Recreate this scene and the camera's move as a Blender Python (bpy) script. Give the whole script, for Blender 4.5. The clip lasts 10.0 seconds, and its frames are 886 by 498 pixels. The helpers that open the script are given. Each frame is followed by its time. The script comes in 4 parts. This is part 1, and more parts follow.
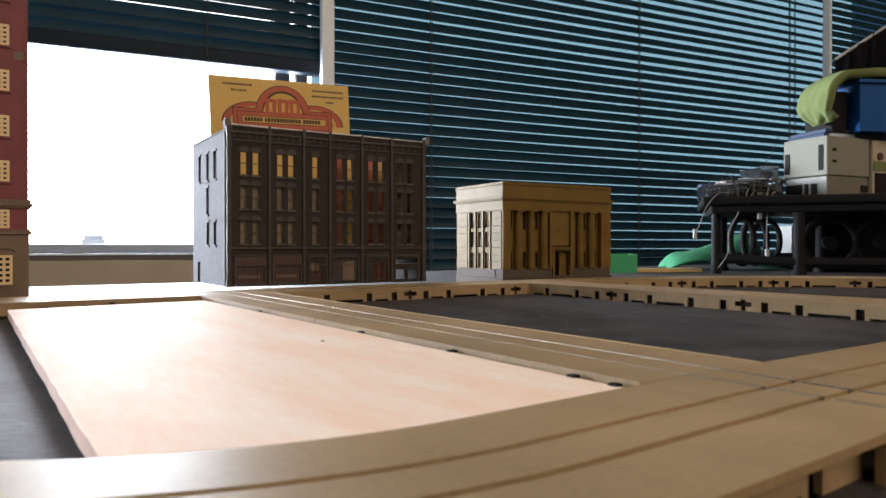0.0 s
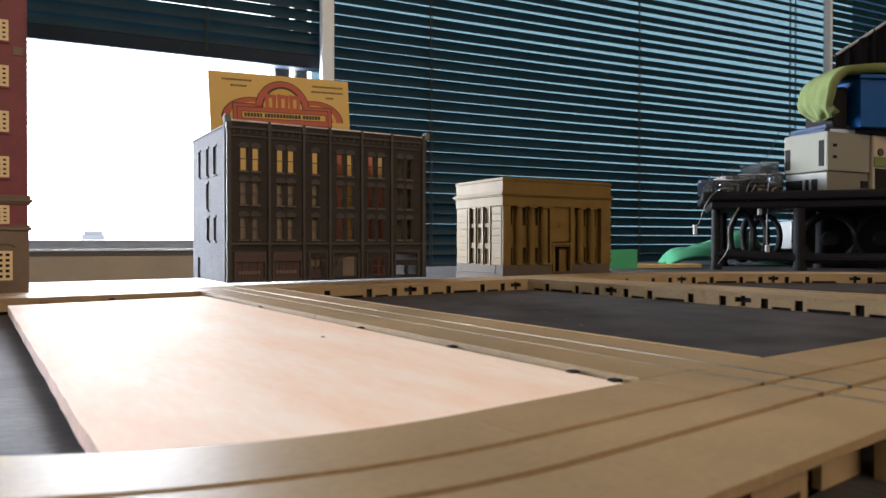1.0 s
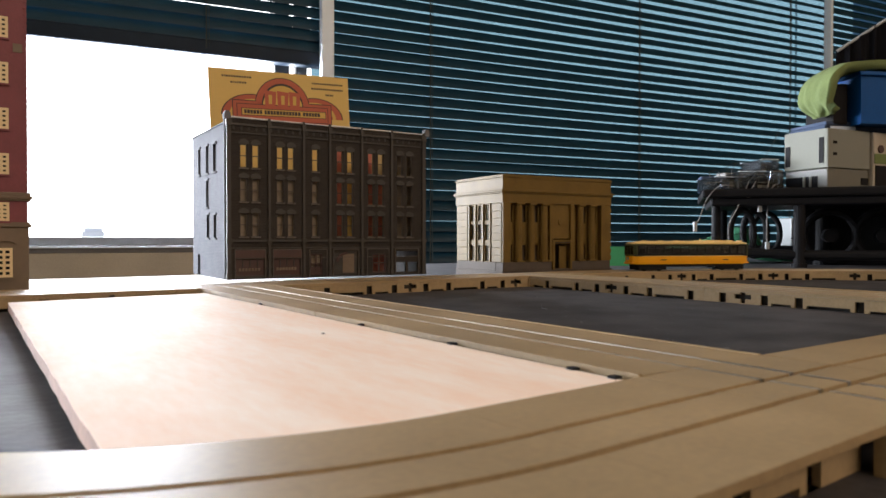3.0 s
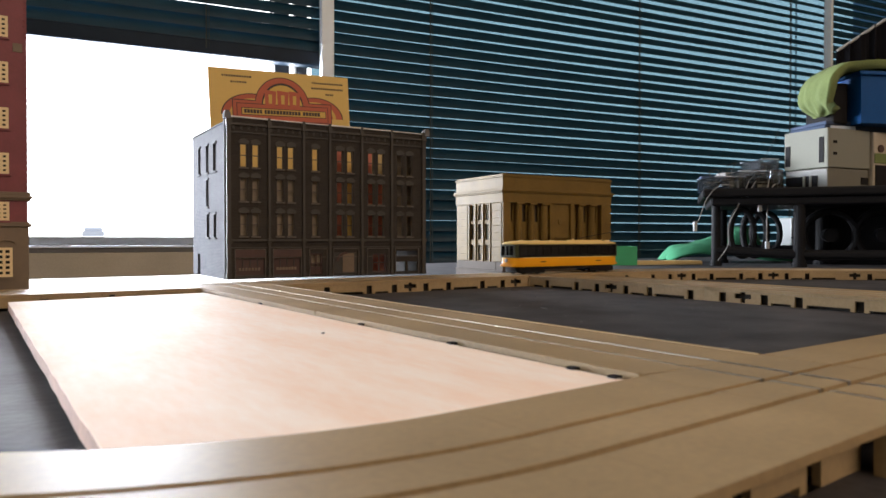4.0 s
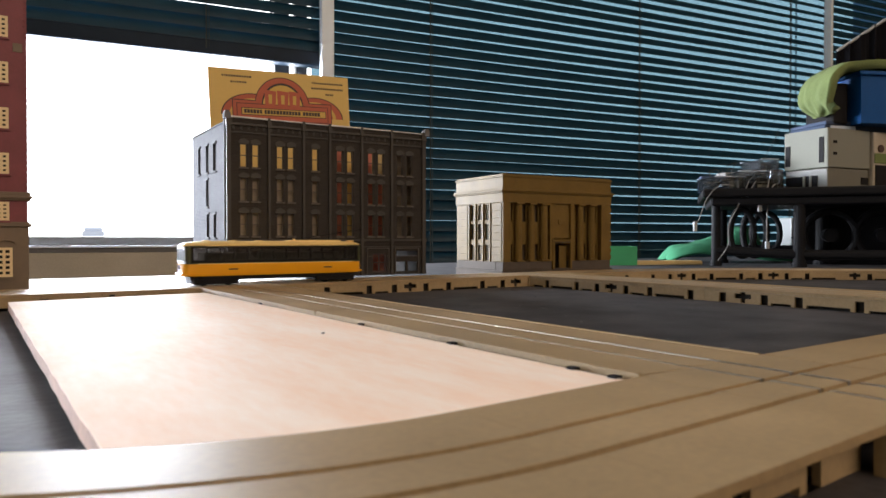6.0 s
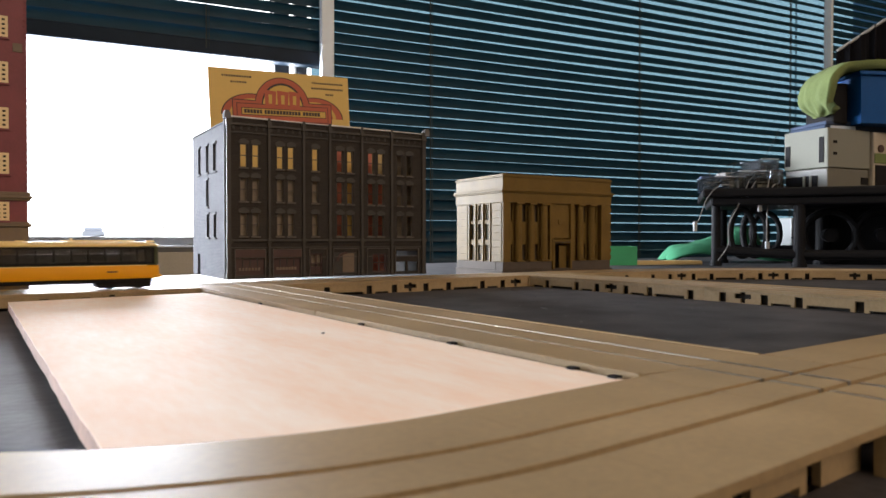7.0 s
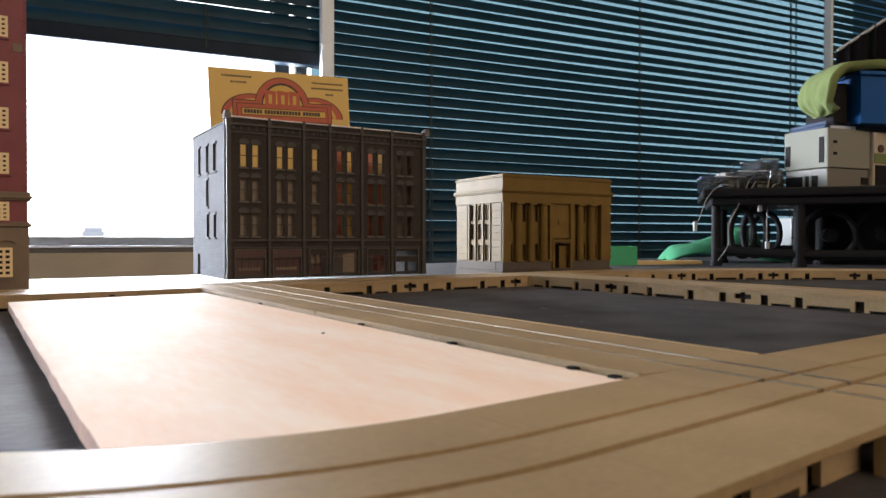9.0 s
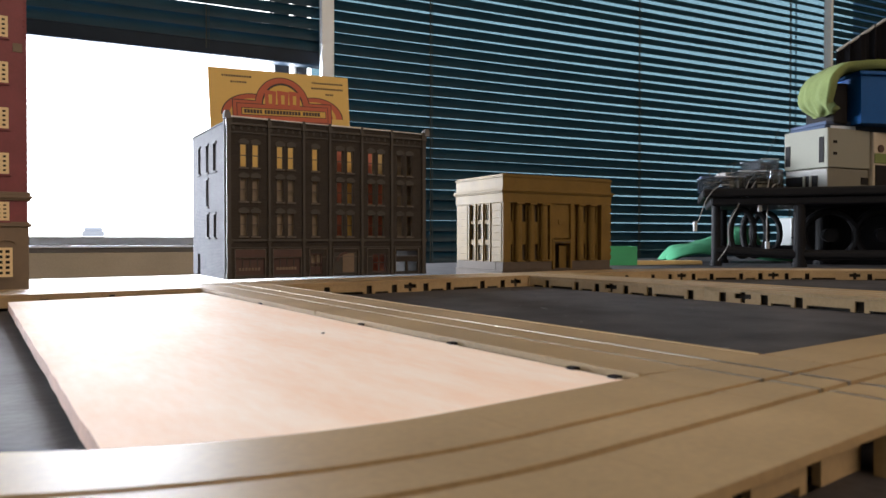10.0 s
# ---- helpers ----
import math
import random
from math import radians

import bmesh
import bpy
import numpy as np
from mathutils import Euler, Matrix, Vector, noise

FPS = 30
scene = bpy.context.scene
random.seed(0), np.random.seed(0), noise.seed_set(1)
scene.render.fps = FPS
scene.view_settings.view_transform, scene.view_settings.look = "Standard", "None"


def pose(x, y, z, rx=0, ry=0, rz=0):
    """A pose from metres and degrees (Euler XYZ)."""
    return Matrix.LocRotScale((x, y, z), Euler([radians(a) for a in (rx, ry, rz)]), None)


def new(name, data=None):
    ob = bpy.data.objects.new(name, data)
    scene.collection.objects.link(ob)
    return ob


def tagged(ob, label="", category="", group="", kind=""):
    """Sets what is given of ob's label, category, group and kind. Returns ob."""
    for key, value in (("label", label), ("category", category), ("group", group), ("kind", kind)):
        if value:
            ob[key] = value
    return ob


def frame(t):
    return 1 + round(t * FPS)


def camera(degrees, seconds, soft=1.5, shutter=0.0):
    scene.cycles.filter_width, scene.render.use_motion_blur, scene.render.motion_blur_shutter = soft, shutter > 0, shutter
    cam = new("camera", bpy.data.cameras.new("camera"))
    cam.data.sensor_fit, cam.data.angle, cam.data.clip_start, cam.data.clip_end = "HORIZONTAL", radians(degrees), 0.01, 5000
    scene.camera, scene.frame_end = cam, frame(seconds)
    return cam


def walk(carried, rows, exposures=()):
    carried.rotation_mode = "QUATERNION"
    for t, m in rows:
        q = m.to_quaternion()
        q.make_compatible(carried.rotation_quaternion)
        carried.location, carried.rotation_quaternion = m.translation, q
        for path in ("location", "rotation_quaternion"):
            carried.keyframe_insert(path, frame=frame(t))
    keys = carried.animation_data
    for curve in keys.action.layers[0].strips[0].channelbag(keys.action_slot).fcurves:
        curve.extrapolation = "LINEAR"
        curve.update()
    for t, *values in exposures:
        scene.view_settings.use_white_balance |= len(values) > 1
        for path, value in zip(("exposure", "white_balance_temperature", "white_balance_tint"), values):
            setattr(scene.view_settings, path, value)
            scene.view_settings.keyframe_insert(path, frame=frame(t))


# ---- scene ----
cam = camera(64.61, 10.0, shutter=0.25)
H, YAW, TILT = 0.0207, 34.083, 0.785


def aim(up):
    """The camera's pose, its tilt raised by some degrees."""
    return pose(0, 0, H, 90 - TILT + up, 0, -YAW)


walk(cam, [(0.0, aim(0.624)), (0.25, aim(0.51)), (0.5, aim(0.416)), (0.75, aim(0.335)), (1.0, aim(0.277)), (1.5, aim(0.194)), (2.0, aim(0.125)), (2.5, aim(0.072)),
           (3.2, aim(0.022)), (4.0, aim(0.0)), (7.0, aim(0.0)), (10.0, aim(0.0))], exposures=[(0.0, 0.47, 6300, 13), (10.0, 0.47, 6300, 13)])
cam.data.dof.use_dof, cam.data.dof.focus_distance, cam.data.dof.aperture_fstop = True, 0.42, 64.0

# ---- world and light ----
world = bpy.data.worlds.new("world")
scene.world = world
world.use_nodes = True
wn = world.node_tree.nodes
sky = wn.new("ShaderNodeTexSky")
sky.sky_type, sky.sun_disc, sky.sun_elevation, sky.sun_rotation = "NISHITA", False, radians(48), radians(200)
sky.air_density, sky.dust_density = 1.0, 4.0
wn["Background"].inputs["Strength"].default_value = 0.15
world.node_tree.links.new(sky.outputs[0], wn["Background"].inputs["Color"])

WX, WY, WTURN = 0.7323, 1.1347, -8.7     # a point of the window wall and its turn
WALL = pose(WX, WY, 0, 0, 0, WTURN)


def area_lamp(name, m, sx, sy, watts, colour):
    data = bpy.data.lights.new(name, "AREA")
    data.shape, data.size, data.size_y, data.energy, data.color = "RECTANGLE", sx, sy, watts, colour
    ob = new(name, data)
    ob.matrix_world = m
    return ob


# daylight in the window wall's opening, then fill from two unseen added openings
area_lamp("window_light", WALL @ pose(-1.22, 0.10, 0.178, -90, 0, 0), 2.0, 0.30, 66, (0.88, 0.94, 1.0))
area_lamp("west_fill_light", pose(-1.93, 0.95, 0.98, 0, -90, 0), 0.85, 1.1, 4.5, (0.86, 0.93, 1.0))
area_lamp("back_fill_light", pose(0.9, -1.55, 1.10, 72, 0, 0), 2.2, 0.6, 10.0, (1.0, 0.68, 0.37))


# ---- materials ----
def material(name, colour, rough=0.5, metal=0.0, vary=0.12, scale=40.0, fine=400.0, bump=0.05, spec=0.5, stretch=(1, 1, 1), second=None, depth=0.0005):
    """A surface whose colour varies at two scales, with fine relief."""
    m = bpy.data.materials.new(name)
    m.use_nodes = True
    n, l = m.node_tree.nodes, m.node_tree.links
    b = n["Principled BSDF"]
    b.inputs["Roughness"].default_value, b.inputs["Metallic"].default_value = rough, metal
    b.inputs["Specular IOR Level"].default_value = spec
    tc, mp = n.new("ShaderNodeTexCoord"), n.new("ShaderNodeMapping")
    mp.inputs["Scale"].default_value = stretch
    l.new(tc.outputs["Object"], mp.inputs["Vector"])
    big, small = n.new("ShaderNodeTexNoise"), n.new("ShaderNodeTexNoise")
    for node, s, d in ((big, scale, 4.0), (small, fine, 3.0)):
        node.inputs["Scale"].default_value, node.inputs["Detail"].default_value = s, d
        l.new(mp.outputs["Vector"], node.inputs["Vector"])
    mix = n.new("ShaderNodeMix")
    mix.data_type = "RGBA"
    a = second or tuple(c * (1 - 2 * vary) for c in colour)
    mix.inputs[6].default_value = (*a, 1)
    mix.inputs[7].default_value = (*[min(1, c * (1 + vary)) for c in colour], 1)
    ramp = n.new("ShaderNodeMapRange")
    ramp.inputs["From Min"].default_value, ramp.inputs["From Max"].default_value = 0.3, 0.68
    add = n.new("ShaderNodeMath")
    add.operation = "MULTIPLY_ADD"
    l.new(small.outputs["Fac"], add.inputs[0])
    add.inputs[1].default_value = 0.35
    off = n.new("ShaderNodeMath")
    off.operation = "MULTIPLY"
    l.new(big.outputs["Fac"], off.inputs[0])
    off.inputs[1].default_value = 0.65
    l.new(off.outputs[0], add.inputs[2])
    l.new(add.outputs[0], ramp.inputs["Value"])
    l.new(ramp.outputs[0], mix.inputs[0])
    l.new(mix.outputs[2], b.inputs["Base Color"])
    rr = n.new("ShaderNodeMapRange")
    rr.inputs["To Min"].default_value, rr.inputs["To Max"].default_value = max(0.02, rough - min(0.08, vary)), min(1, rough + min(0.08, vary))
    l.new(small.outputs["Fac"], rr.inputs["Value"])
    l.new(rr.outputs[0], b.inputs["Roughness"])
    if bump:
        bp = n.new("ShaderNodeBump")
        bp.inputs["Strength"].default_value, bp.inputs["Distance"].default_value = bump, depth
        l.new(small.outputs["Fac"], bp.inputs["Height"])
        l.new(bp.outputs["Normal"], b.inputs["Normal"])
    return m


def brick_material(name, one, two, mortar):
    """Moulded brick courses with recessed joints, in a wall's own x and z."""
    m = material(name, one, 0.78, vary=0.26, scale=90, fine=900, bump=0.2, spec=0.1)
    n, l = m.node_tree.nodes, m.node_tree.links
    b = n["Principled BSDF"]
    tc, mp, br = n.new("ShaderNodeTexCoord"), n.new("ShaderNodeMapping"), n.new("ShaderNodeTexBrick")
    mp.inputs["Rotation"].default_value = (radians(-90), 0, 0)
    l.new(tc.outputs["Object"], mp.inputs["Vector"])
    l.new(mp.outputs["Vector"], br.inputs["Vector"])
    for key, value in (("Scale", 1.0), ("Brick Width", 0.0021), ("Row Height", 0.0008), ("Mortar Size", 0.00013), ("Mortar Smooth", 0.3)):
        br.inputs[key].default_value = value
    for key, value in (("Color1", one), ("Color2", two), ("Mortar", mortar)):
        br.inputs[key].default_value = (*value, 1)
    old = b.inputs["Base Color"].links[0].from_socket
    mix = n.new("ShaderNodeMix")
    mix.data_type = "RGBA"
    mix.inputs[0].default_value = 0.7
    l.new(old, mix.inputs[6])
    l.new(br.outputs["Color"], mix.inputs[7])
    l.new(mix.outputs[2], b.inputs["Base Color"])
    bp = n.new("ShaderNodeBump")
    bp.inputs["Strength"].default_value, bp.inputs["Distance"].default_value, bp.invert = 0.6, 0.0003, True
    l.new(br.outputs["Fac"], bp.inputs["Height"])
    l.new(b.inputs["Normal"].links[0].from_socket, bp.inputs["Normal"])
    l.new(bp.outputs["Normal"], b.inputs["Normal"])
    return m


TAN = material("moulded_tan_plastic", (0.375, 0.275, 0.15), 0.5, vary=0.15, scale=30, fine=900, bump=0.1, spec=0.27, depth=0.0002)
RAIL = material("nickel_rail", (0.52, 0.50, 0.46), 0.33, 1.0, vary=0.1, second=(0.20, 0.155, 0.09), scale=16, fine=900, bump=0.02)
GROOVE = material("dark_recess_brown", (0.035, 0.028, 0.02), 0.8, vary=0.2)
MAT_BLACK = material("black_board", (0.064, 0.061, 0.066), 0.6, vary=0.35, scale=55, fine=500, bump=0.3, spec=0.22, depth=0.0006)
PLY = material("thin_plywood", (0.96, 0.86, 0.77), 0.72, vary=0.02, spec=0.16, scale=22, fine=210, bump=0.12, stretch=(3.2, 0.8, 3.2), second=(0.94, 0.69, 0.53), depth=0.0003)
PLY_EDGE = material("plywood_edge", (0.50, 0.31, 0.23), 0.7, vary=0.2, scale=90, fine=700)
BRICK_BROWN = brick_material("brown_painted_brick", (0.046, 0.041, 0.037), (0.033, 0.029, 0.027), (0.062, 0.055, 0.050))
BROWN_TRIM = material("brown_trim", (0.044, 0.039, 0.034), 0.6, vary=0.14, scale=60, fine=900, bump=0.1)
SIDE_BRICK = brick_material("window_lit_brick", (0.128, 0.13, 0.145), (0.085, 0.087, 0.10), (0.19, 0.192, 0.208))
SIDE_GREY = material("lit_trim_and_dust_grey", (0.17, 0.17, 0.182), 0.8, vary=0.12, scale=50, fine=700, bump=0.2, spec=0.1)
COPING = material("backlit_rim_pale", (0.74, 0.74, 0.76), 0.6, vary=0.25, scale=120, fine=900, bump=0.2)
CREAM_INSIDE = material("buff_plastic", (0.62, 0.46, 0.20), 0.5, vary=0.05)
RED_INSIDE = material("red_plastic", (0.52, 0.15, 0.09), 0.5, vary=0.08)
SASH = material("dusty_brown_sash", (0.105, 0.088, 0.075), 0.6, vary=0.2, scale=200, fine=900, bump=0.1)
DULL_INSIDE = material("dim_interior_tone", (0.24, 0.19, 0.13), 0.6, vary=0.2, scale=60)
MAROON = material("maroon_storefront", (0.062, 0.028, 0.024), 0.5, vary=0.1)
BANK = material("ochre_stone_plastic", (0.165, 0.104, 0.027), 0.56, vary=0.12, scale=70, fine=900, bump=0.2, spec=0.18, depth=0.0002)
BANK_BASE = material("grey_stone_plastic", (0.105, 0.085, 0.07), 0.7, spec=0.12, vary=0.1)
BANK_DARK = material("bank_glazing_dark", (0.045, 0.035, 0.022), 0.4, vary=0.1)
TOWER_RED = material("oxide_red_brick", (0.20, 0.045, 0.056), 0.55, vary=0.1, scale=70, fine=900, bump=0.15)
TOWER_TAN = material("tower_stone", (0.17, 0.125, 0.085), 0.6, vary=0.1)
WINDOW_CREAM = material("cream_window_frame", (0.78, 0.62, 0.36), 0.5, vary=0.04)
DARK = material("dark_void", (0.010, 0.009, 0.010), 0.7, spec=0.15, vary=0.1)
CARD = material("yellow_card", (0.72, 0.50, 0.14), 0.55, vary=0.03, scale=20, bump=0.02)
CARD_RED = material("red_print", (0.50, 0.11, 0.05), 0.55, vary=0.05)
CARD_GOLD = material("gold_print", (0.66, 0.42, 0.08), 0.55, vary=0.05)
INK = material("black_ink", (0.05, 0.035, 0.03), 0.6, vary=0.05)
SLAT = material("dark_green_slat", (0.008, 0.038, 0.064), 0.38, vary=0.1, scale=20, fine=500, bump=0.02, spec=0.2)
CORD = material("blind_cord", (0.02, 0.03, 0.03), 0.8)
BLIND_RAIL = material("blind_rail", (0.010, 0.020, 0.036), 0.5, spec=0.15)
WHITE_FRAME = material("white_painted_frame", (0.76, 0.84, 0.92), 0.4, vary=0.03, scale=8)
ALU = material("grey_aluminium", (0.13, 0.125, 0.12), 0.5, 0.0, vary=0.06, scale=12)
PANEL = material("beige_panel", (0.43, 0.375, 0.285), 0.6, vary=0.09, scale=9)
ROOM_WALL = material("cream_room_wall", (0.24, 0.18, 0.11), 0.85, vary=0.03, scale=3, fine=60)
CEILING = material("warm_bounce_ceiling", (0.80, 0.66, 0.46), 0.9, vary=0.02, scale=3, fine=60)
FLOOR = material("brown_carpet", (0.12, 0.09, 0.06), 0.9, vary=0.15, scale=6, fine=120)
YELLOW = material("tram_yellow", (0.92, 0.42, 0.008), 0.28, vary=0.012, scale=60, fine=900, bump=0.0)
TRAM_CREAM = material("tram_cream_roof", (0.90, 0.67, 0.27), 0.4, vary=0.04)
TRAM_GREEN = material("tram_green_band", (0.055, 0.062, 0.022), 0.35, vary=0.05)
UNDER = material("black_underframe", (0.011, 0.010, 0.010), 0.6, spec=0.15)
BLACK_PLASTIC = material("black_plastic", (0.008, 0.008, 0.009), 0.6, vary=0.1, spec=0.12)
IVORY = material("ivory_plastic_case", (0.22, 0.22, 0.185), 0.6, spec=0.12, vary=0.03, scale=14)
IVORY_DARK = material("shaded_plastic_case", (0.145, 0.14, 0.112), 0.45, vary=0.04)
BLUE = material("blue_plastic", (0.004, 0.070, 0.25), 0.55, spec=0.2, vary=0.08, scale=12)
CLOTH = material("yellow_green_cloth", (0.145, 0.185, 0.062), 0.95, vary=0.14, scale=25, fine=600, bump=0.5)
GREEN = material("bright_green_plastic", (0.04, 0.34, 0.14), 0.5, vary=0.06, scale=30)
GREEN_CLOTH = material("green_cloth", (0.035, 0.21, 0.10), 0.9, vary=0.12, scale=30, fine=500, bump=0.4)
WIRE_GREY = material("grey_wire", (0.16, 0.15, 0.14), 0.5)
WIRE_BLACK = material("black_cable", (0.012, 0.012, 0.012), 0.45)
BLACK_CLOTH = material("black_fabric", (0.006, 0.006, 0.008), 0.95, spec=0.1, bump=0.3)
WHITE_PLASTIC = material("white_plastic", (0.30, 0.31, 0.31), 0.4, vary=0.03)
STEEL_BLUE = material("dark_blue_case", (0.05, 0.07, 0.12), 0.6, vary=0.1, spec=0.12)
FAR_GREY = material("far_blue_grey_wall", (0.55, 0.62, 0.72), 0.8, vary=0.05, scale=1, fine=6)
OVERCAST = bpy.data.materials.new("bright_overcast_sky")
OVERCAST.use_nodes = True
OVERCAST.node_tree.nodes["Principled BSDF"].inputs["Base Color"].default_value = (0.8, 0.82, 0.85, 1)
OVERCAST.node_tree.nodes["Principled BSDF"].inputs["Emission Color"].default_value = (0.95, 0.98, 1.0, 1)
OVERCAST.node_tree.nodes["Principled BSDF"].inputs["Emission Strength"].default_value = 2.2
GRASS = material("far_ground", (0.12, 0.14, 0.08), 0.95, vary=0.2, scale=0.1, fine=2)


def clear_plastic(name="clear_plastic", tint=(0.72, 0.76, 0.80)):
    m = bpy.data.materials.new(name)
    m.use_nodes = True
    n, l = m.node_tree.nodes, m.node_tree.links
    glossy, clear, mix, fres = n.new("ShaderNodeBsdfGlossy"), n.new("ShaderNodeBsdfTransparent"), n.new("ShaderNodeMixShader"), n.new("ShaderNodeFresnel")
    glossy.inputs["Roughness"].default_value = 0.12
    clear.inputs["Color"].default_value = (*tint, 1)
    fres.inputs["IOR"].default_value = 1.7
    l.new(fres.outputs[0], mix.inputs[0])
    l.new(clear.outputs[0], mix.inputs[1])
    l.new(glossy.outputs[0], mix.inputs[2])
    l.new(mix.outputs[0], n["Material Output"].inputs["Surface"])
    return m


CLEAR = clear_plastic()
TRAM_GLASS = clear_plastic("tram_tinted_glazing", (0.60, 0.58, 0.56))


def sky_dimmer():
    m = bpy.data.materials.new("sky_dimming_pane")
    m.use_nodes = True
    n, l = m.node_tree.nodes, m.node_tree.links
    glossy, clear, mix = n.new("ShaderNodeBsdfGlossy"), n.new("ShaderNodeBsdfTransparent"), n.new("ShaderNodeMixShader")
    glossy.inputs["Roughness"].default_value = 0.03
    clear.inputs["Color"].default_value = (0.27, 0.355, 0.385, 1)
    mix.inputs[0].default_value = 0.05
    l.new(clear.outputs[0], mix.inputs[1])
    l.new(glossy.outputs[0], mix.inputs[2])
    l.new(mix.outputs[0], n["Material Output"].inputs["Surface"])
    return m


TINTED = sky_dimmer()


# ---- building helpers ----
def part(name, bm, mat, parent=None, label="", m=None):
    """Links a bmesh as one mesh object, under a thing or a part."""
    bmesh.ops.recalc_face_normals(bm, faces=bm.faces)
    data = bpy.data.meshes.new(name)
    bm.to_mesh(data)
    bm.free()
    data.materials.append(mat)
    ob = new(name, data)
    if parent:
        ob.parent = parent
    if m is not None:
        ob.matrix_basis = m
    return tagged(ob, label)


def thing(name, m, label, category, group="", kind=""):
    ob = new(name)
    ob.empty_display_size = 0.01
    ob.matrix_basis = m
    return tagged(ob, label, category, group, kind)


def put_box(bm, x0, x1, y0, y1, z0, z1, bevel=0.0):
    m = Matrix.Translation(((x0 + x1) / 2, (y0 + y1) / 2, (z0 + z1) / 2)) @ Matrix.Diagonal((x1 - x0, y1 - y0, z1 - z0, 1))
    made = bmesh.ops.create_cube(bm, size=1.0, matrix=m)
    if bevel:
        edges = {e for v in made["verts"] for e in v.link_edges}
        bmesh.ops.bevel(bm, geom=list(edges), offset=bevel, segments=2, affect="EDGES", profile=0.5)
    return bm


def box(x0, x1, y0, y1, z0, z1, bevel=0.0):
    return put_box(bmesh.new(), x0, x1, y0, y1, z0, z1, bevel)


def boxes(*rows, bevel=0.0):
    bm = bmesh.new()
    for r in rows:
        put_box(bm, *r, bevel=bevel)
    return bm


def put_rod(bm, a, b, r0, r1=None, sides=10):
    a, b = Vector(a), Vector(b)
    turn = (b - a).to_track_quat("Z", "Y").to_matrix().to_4x4()
    bmesh.ops.create_cone(bm, cap_ends=True, segments=sides, radius1=r0, radius2=r0 if r1 is None else r1, depth=(b - a).length,
                          matrix=Matrix.Translation((a + b) / 2) @ turn)
    return bm


def rod(a, b, r0, r1=None, sides=10):
    return put_rod(bmesh.new(), a, b, r0, r1, sides)


def tube(points, radius, sides=6):
    """A bent round tube through points, smoothed."""
    pts = [Vector(p) for p in points]
    fine = []
    for i in range(len(pts) - 1):
        p0, p1, p2, p3 = pts[max(i - 1, 0)], pts[i], pts[i + 1], pts[min(i + 2, len(pts) - 1)]
        for k in range(5):
            t = k / 5
            fine.append(0.5 * (2 * p1 + (p2 - p0) * t + (2 * p0 - 5 * p1 + 4 * p2 - p3) * t * t + (3 * p1 - p0 - 3 * p2 + p3) * t ** 3))
    fine.append(pts[-1])
    bm, rings = bmesh.new(), []
    for i, p in enumerate(fine):
        d = (fine[min(i + 1, len(fine) - 1)] - fine[max(i - 1, 0)]).normalized()
        side = d.cross(Vector((0.13, 0.21, 1))).normalized()
        up = side.cross(d)
        rings.append([bm.verts.new(p + radius * (math.cos(2 * math.pi * k / sides) * side + math.sin(2 * math.pi * k / sides) * up)) for k in range(sides)])
    for r0, r1 in zip(rings, rings[1:]):
        for k in range(sides):
            bm.faces.new((r0[k], r0[(k + 1) % sides], r1[(k + 1) % sides], r1[k]))
    bm.faces.new(rings[0])
    bm.faces.new(rings[-1])
    return bm


def outline(points, y0, y1):
    """A flat outline in x and z, given thickness in y."""
    bm = bmesh.new()
    a = [bm.verts.new((x, y0, z)) for x, z in points]
    b = [bm.verts.new((x, y1, z)) for x, z in points]
    bm.faces.new(a)
    bm.faces.new(b[::-1])
    for i in range(len(a)):
        j = (i + 1) % len(a)
        bm.faces.new((a[i], a[j], b[j], b[i]))
    return bm


def smooth(ob, angle=40):
    for f in ob.data.polygons:
        f.use_smooth = True
    ob.data.set_sharp_from_angle(angle=radians(angle))
    return ob


# ---- room: window wall, other walls, floor, ceiling ----
def wall_part(name, rows, mat, label=""):
    ob = part(name, boxes(*rows), mat, None, label, WALL)
    return tagged(ob, label, "wall", kind="structure")


SILL = 0.0252
wall_part("wall_north", [(-2.6, 2.6, 0.03, 0.13, -0.80, -0.045), (-2.6, -2.25, 0.03, 0.13, -0.045, 1.5), (1.95, 2.6, 0.03, 0.13, -0.045, 1.5),
                         (-2.25, 1.95, 0.03, 0.13, 1.2, 1.5)], ROOM_WALL, "cream painted wall round the windows")
tagged(part("window_sill", boxes((-2.25, -0.2, 0.0195, 0.13, -0.045, -0.0008), bevel=0.0012), PANEL, None, "beige panel below the open window", WALL), category="window sill", kind="structure")
frame_1 = thing("window_1", WALL, "large window with a grey aluminium frame and bright daylight outside", "window", kind="structure")
part("bottom_rail", boxes((-2.25, -0.2, 0.03, 0.075, 0.0108, SILL), bevel=0.0015), ALU, frame_1, "grey aluminium rail with its strip of sill shade")
part("sill_shade_strip", boxes((-2.25, -0.2, 0.022, 0.080, -0.0006, 0.0074), bevel=0.001), ALU, frame_1, "grey aluminium rail with its strip of sill shade")
part("track", boxes((-2.25, -0.2, 0.018, 0.085, 0.0076, 0.0104)), WHITE_FRAME, frame_1, "white lower track")
part("stile", boxes((-0.286, -0.259, 0.03, 0.07, SILL, 1.2), (-0.245, -0.224, 0.04, 0.06, SILL, 1.2), bevel=0.002), ALU, frame_1, "grey aluminium stile")
